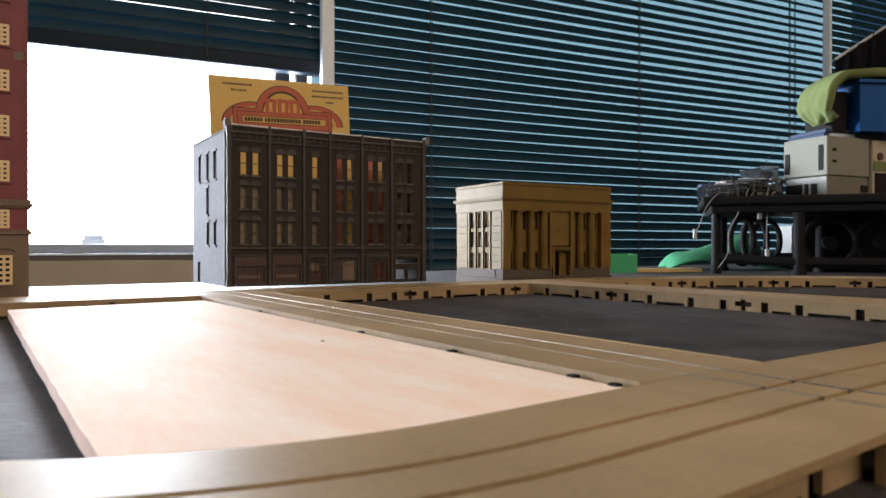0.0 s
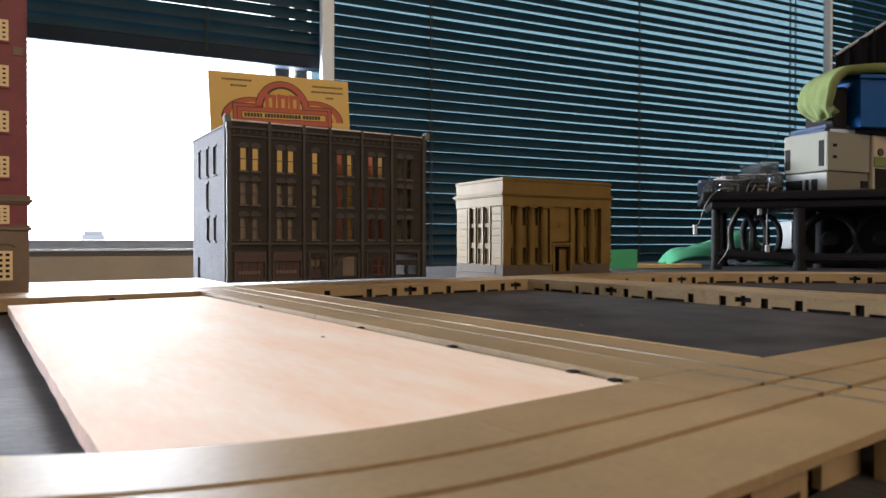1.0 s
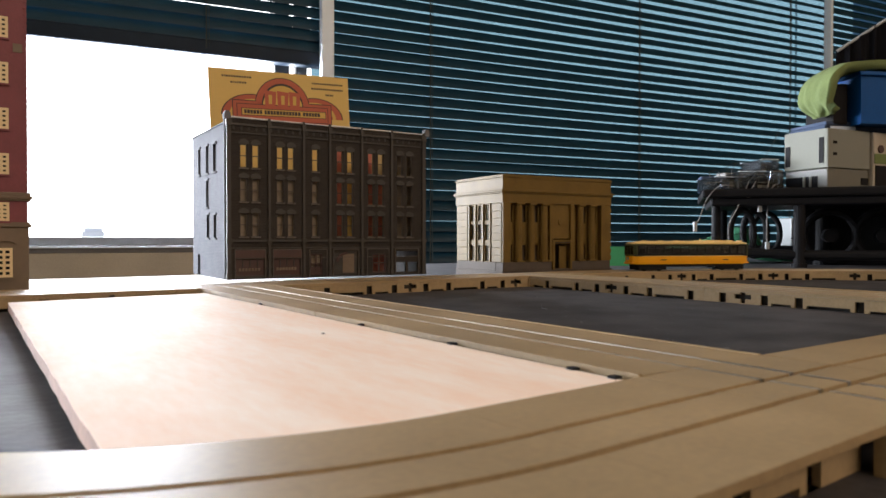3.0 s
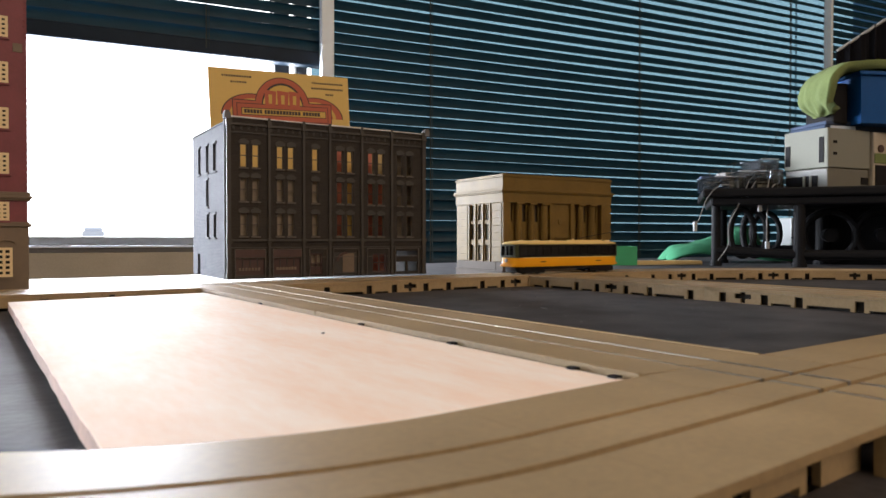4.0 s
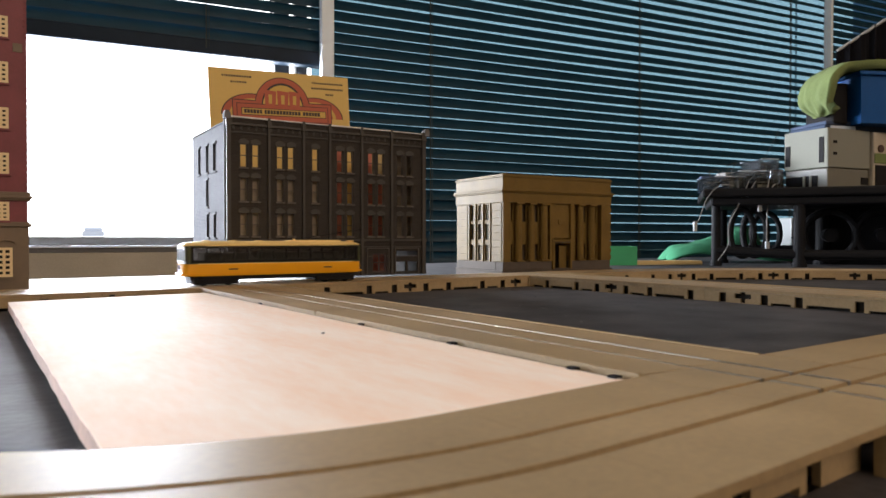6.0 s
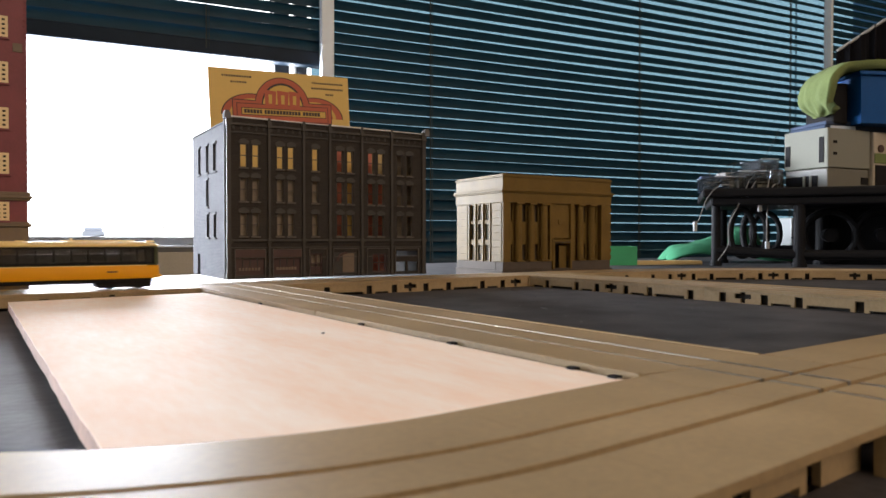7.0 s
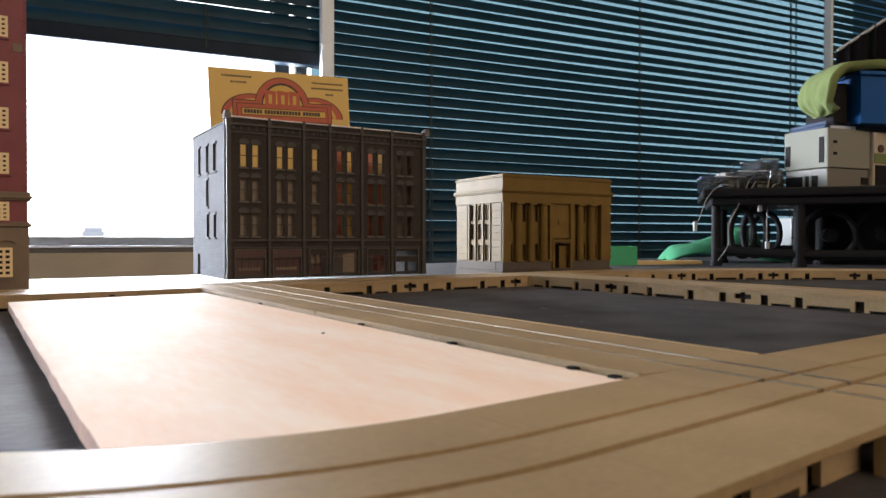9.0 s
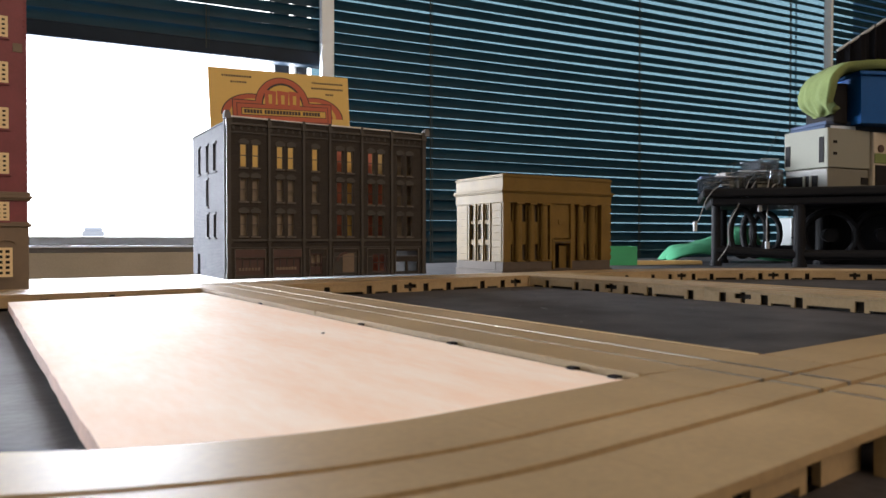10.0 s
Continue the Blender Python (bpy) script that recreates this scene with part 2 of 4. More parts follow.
for k, (u0, u1) in enumerate(((-0.205, 1.133), (1.134, 1.95))):
    w2 = thing("window_%d" % (k + 2), WALL, "large window with an added sky-dimming pane behind a lowered blind", "window", kind="structure")
    part("pane", boxes((u0, u1, 0.080, 0.086, -0.045, 1.2)), TINTED, w2, "added tinted pane that dims the sky")
post_a = part("window_post", boxes((-0.2165, -0.1935, -0.03, -0.0138, -0.80, 1.5), bevel=0.002), WHITE_FRAME, None, "white painted post between two windows", WALL)
tagged(post_a, category="post", kind="structure")
post_b = part("window_post", boxes((1.114, 1.123, -0.0335, -0.0138, -0.80, 1.5), bevel=0.001), WHITE_FRAME, None, "white painted post between two windows", WALL)
tagged(post_b, category="post", kind="structure")
tagged(part("wall_west", boxes((-2.1, -2.0, -1.7, 0.30, -0.8, 1.5), (-2.1, -2.0, 1.60, 1.9, -0.8, 1.5), (-2.1, -2.0, 0.30, 1.60, -0.8, 0.15), (-2.1, -2.0, 0.30, 1.60, 1.35, 1.5)), ROOM_WALL), "cream painted side wall with an added unseen opening", "wall", kind="structure")
tagged(part("wall_east", boxes((3.0, 3.1, -1.7, 0.88, -0.8, 1.5)), ROOM_WALL), "cream painted side wall", "wall", kind="structure")
tagged(part("wall_south", boxes((-2.0, -0.3, -1.7, -1.6, -0.8, 1.5), (2.1, 3.0, -1.7, -1.6, -0.8, 1.5), (-0.3, 2.1, -1.7, -1.6, -0.8, 0.75), (-0.3, 2.1, -1.7, -1.6, 1.42, 1.5)), ROOM_WALL), "cream painted wall with an added unseen opening", "wall", kind="structure")
tagged(part("floor", boxes((-2.1, 3.1, -1.7, 1.9, -0.85, -0.80)), FLOOR), "brown carpeted floor", "floor", kind="structure")
tagged(part("ceiling", boxes((-2.1, 3.1, -1.7, 1.9, 1.5, 1.55)), CEILING), "unseen ceiling tinted for warm bounce light", "ceiling", kind="structure")
tagged(part("ground", boxes((-1500, 1500, -1500, 1500, -6.2, -6.0)), GRASS), "pale ground far outside the window", "ground", kind="structure")

tagged(part("backdrop", boxes((-900, 900, 600, 601, -6.0, 700)), OVERCAST, None, "", pose(0, 0, 0, 0, 0, -8)), "white overcast sky far outside", "sky", kind="structure")
hut = thing("rooftop_hut", WALL @ pose(-1.27, 35.0, -6.0), "far pale blue-grey flat-roofed building", "building")
part("wall", boxes((-0.47, 0.47, -0.5, 0.5, 0.0, 6.40)), FAR_GREY, hut)
part("roof", boxes((-0.38, 0.38, -0.45, 0.45, 6.40, 6.57), bevel=0.05), FAR_GREY, hut)


# ---- blinds ----
def blind(name, u0, u1, z_bottom, z_top, tilt, cords, label, rail=True, first=None, twist=0.0):
    ob = thing(name, WALL, label, "window blind", "window blinds")
    pitch, half = 0.0199, 0.0112
    bm = bmesh.new()
    rings = []
    for x in np.linspace(u0, u1, 9):
        top, low = [], []
        for k in range(7):
            s = -1 + k / 3
            # slightly crowned slat, its room edge low
            cx, cz = s * half, 0.0016 * (1 - s * s)
            turn = radians(tilt + twist * (0.5 - (x - u0) / (u1 - u0)))
            c, d = math.cos(turn), math.sin(turn)
            top.append(bm.verts.new((x, cx * c - cz * d, cx * d + cz * c)))
            low.append(bm.verts.new((x, cx * c - (cz - 0.0003) * d, cx * d + (cz - 0.0003) * c)))
        rings.append(top + low[::-1])
    for r0, r1 in zip(rings, rings[1:]):
        for k in range(14):
            bm.faces.new((r0[k], r0[(k + 1) % 14], r1[(k + 1) % 14], r1[k]))
    bm.faces.new(rings[0])
    bm.faces.new(rings[-1])
    z = first if first else z_bottom + 0.02
    one = part("slat", bm, SLAT, ob)
    for f in one.data.polygons:
        f.use_smooth = True
    one.data.set_sharp_from_angle(angle=radians(30))
    rng = random.Random(7)
    made = 0
    while z < z_top:
        o = one if made == 0 else one.copy()
        if made:
            scene.collection.objects.link(o)
        o.matrix_basis = pose(0, 0.0, z + rng.uniform(-0.0006, 0.0006), rng.uniform(-2.0, 2.0), rng.uniform(-0.06, 0.06), 0)
        z += pitch
        made += 1
    if rail:
        part("bottom_rail", boxes((u0, u1, -0.013, 0.013, z_bottom - 0.010, z_bottom + 0.0155), bevel=0.003), BLIND_RAIL, ob, "dark bottom rail")
    for c in cords:
        part("cord", boxes((c - 0.0012, c + 0.0012, -0.0135, -0.0122, z_bottom, z_top), (c + 0.004, c + 0.005, -0.0130, -0.0122, z_bottom, z_top)), CORD, ob, "dark ladder cord")
    return ob


TILT_SLAT = 56.0
blind("venetian_blind", -2.22, -0.2080, 0.3380, 1.15, 73, (-0.407, -0.90, -1.5), "dark green venetian blind, pulled half up", True, 0.3655)
blind("venetian_blind", -0.198, 1.132, -0.150, 1.15, TILT_SLAT, (0.0, 0.5075, 0.99), "dark green venetian blind, lowered and nearly closed", True, 0.4255 - 0.0199 * 27, 23.0)
blind("venetian_blind", 1.135, 1.93, -0.150, 1.15, 64, (1.4,), "dark green venetian blind, lowered and nearly closed", True, 0.4255 - 0.0199 * 27)

# ---- table and road plates ----
BED = -0.006


def table(x0, x1, y1):
    ob = thing("table", pose(0, 0, 0), "black board tabletop with scuffs and dust on square legs", "table", "tables")
    part("tabletop", boxes((x0, x1, -0.35, y1, BED - 0.03, BED), bevel=0.001), MAT_BLACK, ob, "black board top")
    for x in (x0 + 0.05, x1 - 0.05):
        for y in (-0.30, y1 - 0.05):
            part("leg", boxes((x - 0.02, x + 0.02, y - 0.02, y + 0.02, -0.80, BED - 0.03), bevel=0.002), BLACK_PLASTIC, ob)
    return ob


table(-0.9, 0.30, 0.545)
table(0.302, 1.5, 0.66)

RW, GAUGE = 0.0338, 0.0045


def straight(ax, ay, bx, by):
    a, b = Vector((ax, ay)), Vector((bx, by))
    d = (b - a).normalized()
    n = Vector((-d.y, d.x))
    return (b - a).length, lambda s, o: tuple(a + d * s + n * o)


def arc(cx, cy, r, deg0, deg1):
    """An arc; offsets count to the left of the way."""
    sign = 1 if deg1 > deg0 else -1
    length = abs(radians(deg1 - deg0)) * r

    def at(s, o):
        ang = radians(deg0) + sign * s / r
        q = r - sign * o
        return cx + q * math.cos(ang), cy + q * math.sin(ang)
    return length, at


def sweep(bm, at, s0, s1, o0, o1, z0, z1, steps):
    rings = []
    for i in range(steps + 1):
        s = s0 + (s1 - s0) * i / steps
        rings.append([bm.verts.new((*at(s, o), z)) for o, z in ((o0, z0), (o1, z0), (o1, z1), (o0, z1))])
    for a, b in zip(rings, rings[1:]):
        for k in range(4):
            bm.faces.new((a[k], a[(k + 1) % 4], b[(k + 1) % 4], b[k]))
    bm.faces.new(rings[0][::-1])
    bm.faces.new(rings[-1])


# openings of a plate's side by way along it: start, end, bottom, top, for one module
MODULE = 0.0695
HOLES = [(0.0078, 0.0110, -0.0060, -0.00195), (0.0125, 0.0205, -0.0061, -0.0050), (0.0220, 0.0252, -0.0060, -0.00195), (0.0268, 0.0428, -0.0061, -0.0047),
         (0.0444, 0.0476, -0.0060, -0.00195), (0.0492, 0.0568, -0.0061, -0.0050), (0.0585, 0.0617, -0.0060, -0.00195)]


def side_holes(length, shift):
    """Openings of a pierced side, and the sockets where modules meet."""
    holes, k = [], -1
    while k * MODULE < length + MODULE:
        base = k * MODULE + shift
        holes += [(base - 0.0037, base + 0.0037, 0.0019, 0.0039), (base - 0.0011, base + 0.0011, 0.0002, 0.0019), (base - 0.0011, base + 0.0011, 0.0039, 0.0047)]
        holes += [(base + a, base + b, z0 - BED, z1 - BED) for a, b, z0, z1 in HOLES]
        k += 1
    return [h for h in holes if h[0] > 0.001 and h[1] < length - 0.001]


def pierced(width, height, thick, holes, y0=0.0):
    """A wall in x and z with real openings (x0, x1, z0, z1)."""
    xs = sorted({0.0, width, *[h[0] for h in holes], *[h[1] for h in holes]})
    zs = sorted({0.0, height, *[h[2] for h in holes], *[h[3] for h in holes]})
    bm = bmesh.new()
    solid = lambda i, k: 0 <= i < len(xs) - 1 and 0 <= k < len(zs) - 1 and not any(
        h[0] - 1e-7 <= xs[i] and xs[i + 1] <= h[1] + 1e-7 and h[2] - 1e-7 <= zs[k] and zs[k + 1] <= h[3] + 1e-7 for h in holes)
    verts = {}

    def v(i, k, y):
        if (i, k, y) not in verts:
            verts[i, k, y] = bm.verts.new((xs[i], y0 + y, zs[k]))
        return verts[i, k, y]
    for i in range(len(xs) - 1):
        for k in range(len(zs) - 1):
            if not solid(i, k):
                continue
            bm.faces.new((v(i, k, 0), v(i + 1, k, 0), v(i + 1, k + 1, 0), v(i, k + 1, 0)))
            bm.faces.new((v(i, k, thick), v(i, k + 1, thick), v(i + 1, k + 1, thick), v(i + 1, k, thick)))
            for di, dk, a, b in ((-1, 0, (i, k), (i, k + 1)), (1, 0, (i + 1, k), (i + 1, k + 1)), (0, -1, (i, k), (i + 1, k)), (0, 1, (i, k + 1), (i + 1, k + 1))):
                if not solid(i + di, k + dk):
                    bm.faces.new((v(*a, 0), v(*b, 0), v(*b, thick), v(*a, thick)))
    return bm

def road_plate(way, label, group="tram road plates", curve=1, shift=0.0, sides=(1, 1), rails=True, rail_top=0.00005, recess=0.0001):
    length, at = way
    ob = thing("tram_road_plate", Matrix.Identity(4), label, "road plate", group)
    h, g = RW / 2, GAUGE
    strips = [(-h, -g - 0.0004), (-g + 0.0009, g - 0.0009), (g + 0.0004, h)] if rails else [(-h, h)]
    for o0, o1 in strips:
        bm = bmesh.new()
        sweep(bm, at, 0.00003, length - 0.00003, o0, o1, -0.0011, 0.0, curve)
        part("deck", bm, TAN, ob)
    if rails:
        for s in (-1, 1):
            bm = bmesh.new()
            low, top = -0.0011, rail_top
            # rounded head: a wide web and a narrower crown
            sweep(bm, at, 0.0003, length - 0.0003, s * (g - 0.0003), s * (g + 0.00035), low, top - 0.0001, curve)
            sweep(bm, at, 0.0003, length - 0.0003, s * (g - 0.00018), s * (g + 0.00023), top - 0.00012, top, curve)
            part("rail", bm, RAIL, ob, "bright metal rail")
        bm = bmesh.new()
        sweep(bm, at, 0.00003, length - 0.00003, -h + 0.003, h - 0.003, -0.0019, -0.0012, curve)
        part("groove_floor", bm, GROOVE, ob, "dark groove bottom")
        for s in (-1, 1) if rail_top > 0 else ():
            bm = bmesh.new()
            sweep(bm, at, 0.0003, length - 0.0003, s * (h - 0.0009), s * (h - 0.0001), -0.00005, 0.00016, curve)
            part("kerb_lip", bm, TAN, ob)
    for s, want in zip((-1, 1), sides):
        if want:
            bm = pierced(length, -BED - 0.0012, 0.0010, side_holes(length, shift))
            for v in bm.verts:
                v.co = (*at(v.co.x, s * (h - recess - v.co.y)), BED + v.co.z)
            part("side_wall", bm, TAN, ob, "tan side wall with square sockets")
            bm = bmesh.new()
            sweep(bm, at, 0.0005, length - 0.0005, s * (h - recess - 0.0031), s * (h - recess - 0.0025), BED, -0.0012, curve)
            part("hole_shade_panel", bm, GROOVE, ob, "dark panel added as the shade behind the holes")
    return ob


def crossing(cx, cy, turn, label, sides=(), rail_top=0.00005):
    """A square plate on which two tracks cross."""
    ob = thing("crossing_plate", pose(cx, cy, 0, 0, 0, turn), label, "road plate", "crossing plates")
    h, g = RW / 2 - 0.00003, GAUGE
    cuts = [(-h, -g - 0.0004), (-g + 0.0009, g - 0.0009), (g + 0.0004, h)]
    for a0, a1 in cuts:
        for b0, b1 in cuts:
            part("deck", boxes((a0, a1, b0, b1, -0.0011, 0.0)), TAN, ob)
    part("groove_floor", boxes((-h, h, -h, h, -0.0019, -0.0012)), GROOVE, ob, "dark groove bottom")
    for s in (-1, 1):
        for a0, a1 in cuts:
            part("rail", boxes((a0, a1, s * g - 0.0003, s * g + 0.0003, -0.0011, rail_top)), RAIL, ob, "bright metal rail")
            part("rail", boxes((s * g - 0.0003, s * g + 0.0003, a0, a1, -0.0011, 0.00005)), RAIL, ob, "bright metal rail")
    for sx, sy in ((-1, 0), (1, 0), (0, -1), (0, 1)):
        if (sx, sy) in sides:
            bm = pierced(RW - 0.00006, -BED - 0.0012, 0.0010, side_holes(RW, 0.018))
            for v in bm.verts:
                o, w = h - 0.0001 - v.co.y, v.co.x - h
                v.co = (sx * o if sx else w, sy * o if sy else w, BED + v.co.z)
            part("side_wall", bm, TAN, ob, "tan side wall with square sockets")
    for sx in (-1, 1):
        for sy in (-1, 1):
            part("corner_leg", boxes((sx * h - 0.001, sx * h + 0.001, sy * h - 0.001, sy * h + 0.001, BED, -0.0012)), TAN, ob)
    return ob


FAR_Y = 0.3207
PLATE = "tan plastic tram road plate with sunken rails on black table"
CROSS = "square tan plastic plate where two tram tracks cross"
NEAR_Y0 = 0.0520
road_plate(straight(0.050, NEAR_Y0, 0.0849, 0.0538), PLATE, shift=0.0, rail_top=-0.0004, recess=0.0030)
crossing(0.1018, 0.0546, 2.2, CROSS, ((0, -1),), rail_top=-0.0004)
road_plate(straight(0.1188, 0.0552, 0.2682, 0.0572), PLATE, shift=0.012, rail_top=-0.0004, recess=0.0030)
road_plate(arc(0.04454, NEAR_Y0 + 0.09985, 0.100, 273.13, 215), PLATE.replace("road plate", "curved road plate"), curve=24, shift=0.01, rail_top=-0.0004)
# streets away from the camera
road_plate(straight(0.1012, 0.0716, 0.0990, 0.1870), PLATE, shift=0.016)
road_plate(straight(0.0990, 0.1872, 0.0985, 0.3037), PLATE, shift=0.016)
crossing(0.0985, FAR_Y, 0, CROSS, ((0, 1),))
crossing(0.2820, FAR_Y, 0, CROSS, ((0, -1),))
road_plate(straight(0.2815, 0.3037, 0.2835, 0.1900), PLATE, shift=0.0605)
road_plate(straight(0.2835, 0.1898, 0.2850, 0.0750), PLATE, shift=0.0180)
crossing(0.2852, 0.0580, 0, CROSS)
# the far street
road_plate(straight(0.1155, FAR_Y, 0.2650, FAR_Y), PLATE, shift=0.0702)
for k in range(4):
    road_plate(straight(0.0815 - 0.124 * (k + 1), FAR_Y, 0.0815 - 0.124 * k, FAR_Y), PLATE, shift=0.02)
CURVE_X, CURVE_R = 0.3137, 0.247
road_plate(straight(0.2990, FAR_Y, CURVE_X, FAR_Y), PLATE, shift=0.03)
road_plate(arc(CURVE_X, FAR_Y - CURVE_R, CURVE_R, 90, 45), PLATE.replace("road plate", "curved road plate"), curve=28, shift=0.01)
road_plate(arc(CURVE_X, FAR_Y - CURVE_R, CURVE_R, 45, 0), PLATE.replace("road plate", "curved road plate"), curve=28, shift=0.01)

# plywood sheet filling the block, a little lower than the streets
inner = lambda x: NEAR_Y0 + 0.09985 - math.sqrt(0.0830 ** 2 - (x - 0.04454) ** 2)
rng = random.Random(5)
corners = [(x / 1000, inner(x / 1000)) for x in (11.1, 18, 26, 34, 42, 50)] + [(0.0826, 0.0708), (0.0818, 0.1300), (0.0814, 0.1870), (0.0808, 0.2960), (0.0112, 0.2895)]
# the sawn left edge is a little ragged
corners += [(0.0111 + rng.uniform(-0.00014, 0.00010), 0.2895 - k * 0.0072) for k in range(1, 29)]
ply_z = lambda y: -0.0007 - 0.0030 * (y - 0.07)
sheet = thing("plywood_sheet", pose(0, 0, 0), "thin pale plywood sheet laid between the tram roads", "plywood sheet")


def slab(z_top, z_low):
    bm = bmesh.new()
    face = [bm.verts.new((x, y, ply_z(y) + z_top)) for x, y in corners]
    back = [bm.verts.new((x, y, ply_z(y) + z_low)) for x, y in corners]
    bm.faces.new(face)
    bm.faces.new(back[::-1])
    for k in range(len(face)):
        j = (k + 1) % len(face)
        bm.faces.new((back[k], back[j], face[j], face[k]))
    return bm


part("veneer", slab(0.0, -0.0003), PLY, sheet, "pale plywood face")
part("core", slab(-0.00032, -0.0028), PLY_EDGE, sheet, "brown cut plywood edge")
part("underlay", boxes((0.016, 0.078, 0.090, 0.280, BED, -0.00415)), GROOVE, sheet, "added dark support in the shaded gap under the sheet")

for x, y in ((0.0825, 0.0747), (0.0825, 0.0838), (0.0823, 0.1185), (0.0822, 0.1585), (0.0818, 0.2310)):
    part("socket_mark", boxes((x - 0.0007, x + 0.0010, y - 0.0009, y + 0.0009, ply_z(y) - 0.0002, ply_z(y) + 0.0004), bevel=0.0002), DARK, sheet, "small dark block in place of a shaded socket")


# ---- tram ----
def tram():
    ob = thing("tram", Matrix.Identity(4), "yellow model tram with cream roof and green window band", "tram")
    L, W = 0.0868, 0.0165

    def shell(z_rows, grow=0.0):
        """Rounded-end body skin: rows of height, half width, half length."""
        bm, rings = bmesh.new(), []
        for z, hw, hl in z_rows:
            ring = []
            for k in range(40):
                a = 2 * math.pi * (k + 0.5) / 40
                c, s = math.cos(a), math.sin(a)
                ring.append(bm.verts.new((math.copysign(abs(c) ** 0.26, c) * (hl + grow), math.copysign(abs(s) ** 0.42, s) * (hw + grow), z)))
            rings.append(ring)
        for r0, r1 in zip(rings, rings[1:]):
            for k in range(40):
                bm.faces.new((r0[k], r0[(k + 1) % 40], r1[(k + 1) % 40], r1[k]))
        bm.faces.new(rings[0][::-1])
        bm.faces.new(rings[-1])
        return bm
    hl, hw = L / 2, W / 2
    smooth(part("lower_body", shell([(0.0044, hw - 0.0004, hl - 0.0006), (0.0050, hw, hl), (0.0098, hw, hl - 0.0002)]), YELLOW, ob, "yellow lower body"))
    band = part("window_band", boxes((-hl + 0.0026, hl - 0.0026, -hw + 0.0004, hw - 0.0004, 0.0098, 0.0106), (-hl + 0.0026, hl - 0.0026, -hw + 0.0004, hw - 0.0004, 0.0170, 0.0178)), TRAM_GREEN, ob, "dark green window band")
    roof = smooth(part("roof", shell([(0.0176, hw - 0.0001, hl - 0.0004), (0.0182, hw + 0.0001, hl - 0.0002), (0.0190, hw - 0.0012, hl - 0.0018), (0.0196, hw - 0.0036, hl - 0.0060), (0.0199, 0.001, hl - 0.013)]), TRAM_CREAM, ob, "cream rounded roof"))
    part("eave_line", shell([(0.0170, hw - 0.0005, hl - 0.0010), (0.01758, hw - 0.0003, hl - 0.0008)]), UNDER, roof, "dark line under the roof")
    part("roof_walk", boxes((0.006, 0.034, -0.0016, 0.0016, 0.0195, 0.0203), bevel=0.0002), TRAM_CREAM, roof)
    for x in (-0.032, -0.020, -0.008, 0.040):
        part("vent", boxes((x - 0.0016, x + 0.0016, -0.0012, 0.0012, 0.0193, 0.0202), bevel=0.0003), TRAM_CREAM, roof)
    pole = part("trolley_pole", rod((0.010, 0, 0.0206), (0.0455, 0.0, 0.0256), 0.0002), UNDER, roof, "thin black trolley pole")
    part("trolley_wheel", rod((0.0457, -0.0003, 0.0257), (0.0457, 0.0003, 0.0257), 0.0005), UNDER, ob)
    part("trolley_base", rod((0.010, 0, 0.0195), (0.010, 0, 0.0210), 0.0006), TRAM_CREAM, roof)
    for s in (-1, 1):
        panes = [(0.0010 + k * 0.0061, 0.0066 + k * 0.0061, 0.0010, 0.0066) for k in range(13)]
        side = part("window_frame", pierced(0.0808, 0.0072, 0.0006, panes), UNDER, ob, "dark window posts", pose(-0.0404, s * (hw - 0.0007) - 0.0003, 0.0102))
        for x0, x1, z0, z1 in panes:
            part("window", boxes((x0, x1, 0.00022, 0.00036, z0, z1)), TRAM_GLASS, side, "dark glazed window")
        part("trim_strip", boxes((-hl + 0.006, hl - 0.006, s * hw - 0.0001, s * hw + 0.00015, 0.0097, 0.0100)), TRAM_CREAM, ob)
        for x in (-0.022, 0.024):
            part("fleet_mark", boxes((x - 0.0020, x + 0.0020, s * (hw + 0.00005) - 0.00005, s * (hw + 0.00005) + 0.00005, 0.0070, 0.0076)), INK, ob)
        part("skirt", boxes((-0.036, 0.036, s * (hw - 0.0020), s * (hw - 0.0010), 0.0028, 0.0046), bevel=0.0002), UNDER, ob)
    for e in (-1, 1):
        for c in (-1, 1):
            part("corner_post", rod((e * (hl - 0.0028), c * (hw - 0.0018), 0.0098), (e * (hl - 0.0028), c * (hw - 0.0018), 0.0176), 0.0013), TRAM_GREEN, ob)
        panes = [(0.0007, 0.0040, 0.0010, 0.0064), (0.0047, 0.0080, 0.0010, 0.0064), (0.0087, 0.0120, 0.0010, 0.0064)]
        end = part("window_frame", pierced(0.0127, 0.0072, 0.0006, panes), TRAM_GREEN, ob, "green end window frame", pose(e * (hl - 0.0012), -0.00635, 0.0102, 0, 0, 90))
        for x0, x1, z0, z1 in panes:
            part("end_window", boxes((x0, x1, 0.00022, 0.00036, z0, z1)), TRAM_GLASS, end, "glossy end window")
        part("headlight", rod((e * (hl - 0.001), 0, 0.0082), (e * (hl + 0.0005), 0, 0.0082), 0.0011), WHITE_PLASTIC, ob, "round pale headlight")
        part("bumper", boxes((e * (hl - 0.0003) - 0.0007, e * (hl - 0.0003) + 0.0007, -0.0055, 0.0055, 0.0046, 0.0057), bevel=0.0003), YELLOW, ob)
        truck = part("truck", boxes((e * 0.029 - 0.0105, e * 0.029 + 0.0105, -0.0052, 0.0052, 0.0010, 0.0042), (e * 0.029 - 0.0100, e * 0.029 + 0.0100, -0.0066, -0.0056, 0.0007, 0.0036), (e * 0.029 - 0.0100, e * 0.029 + 0.0100, 0.0056, 0.0066, 0.0007, 0.0036), bevel=0.0004), UNDER, ob, "black wheel truck")
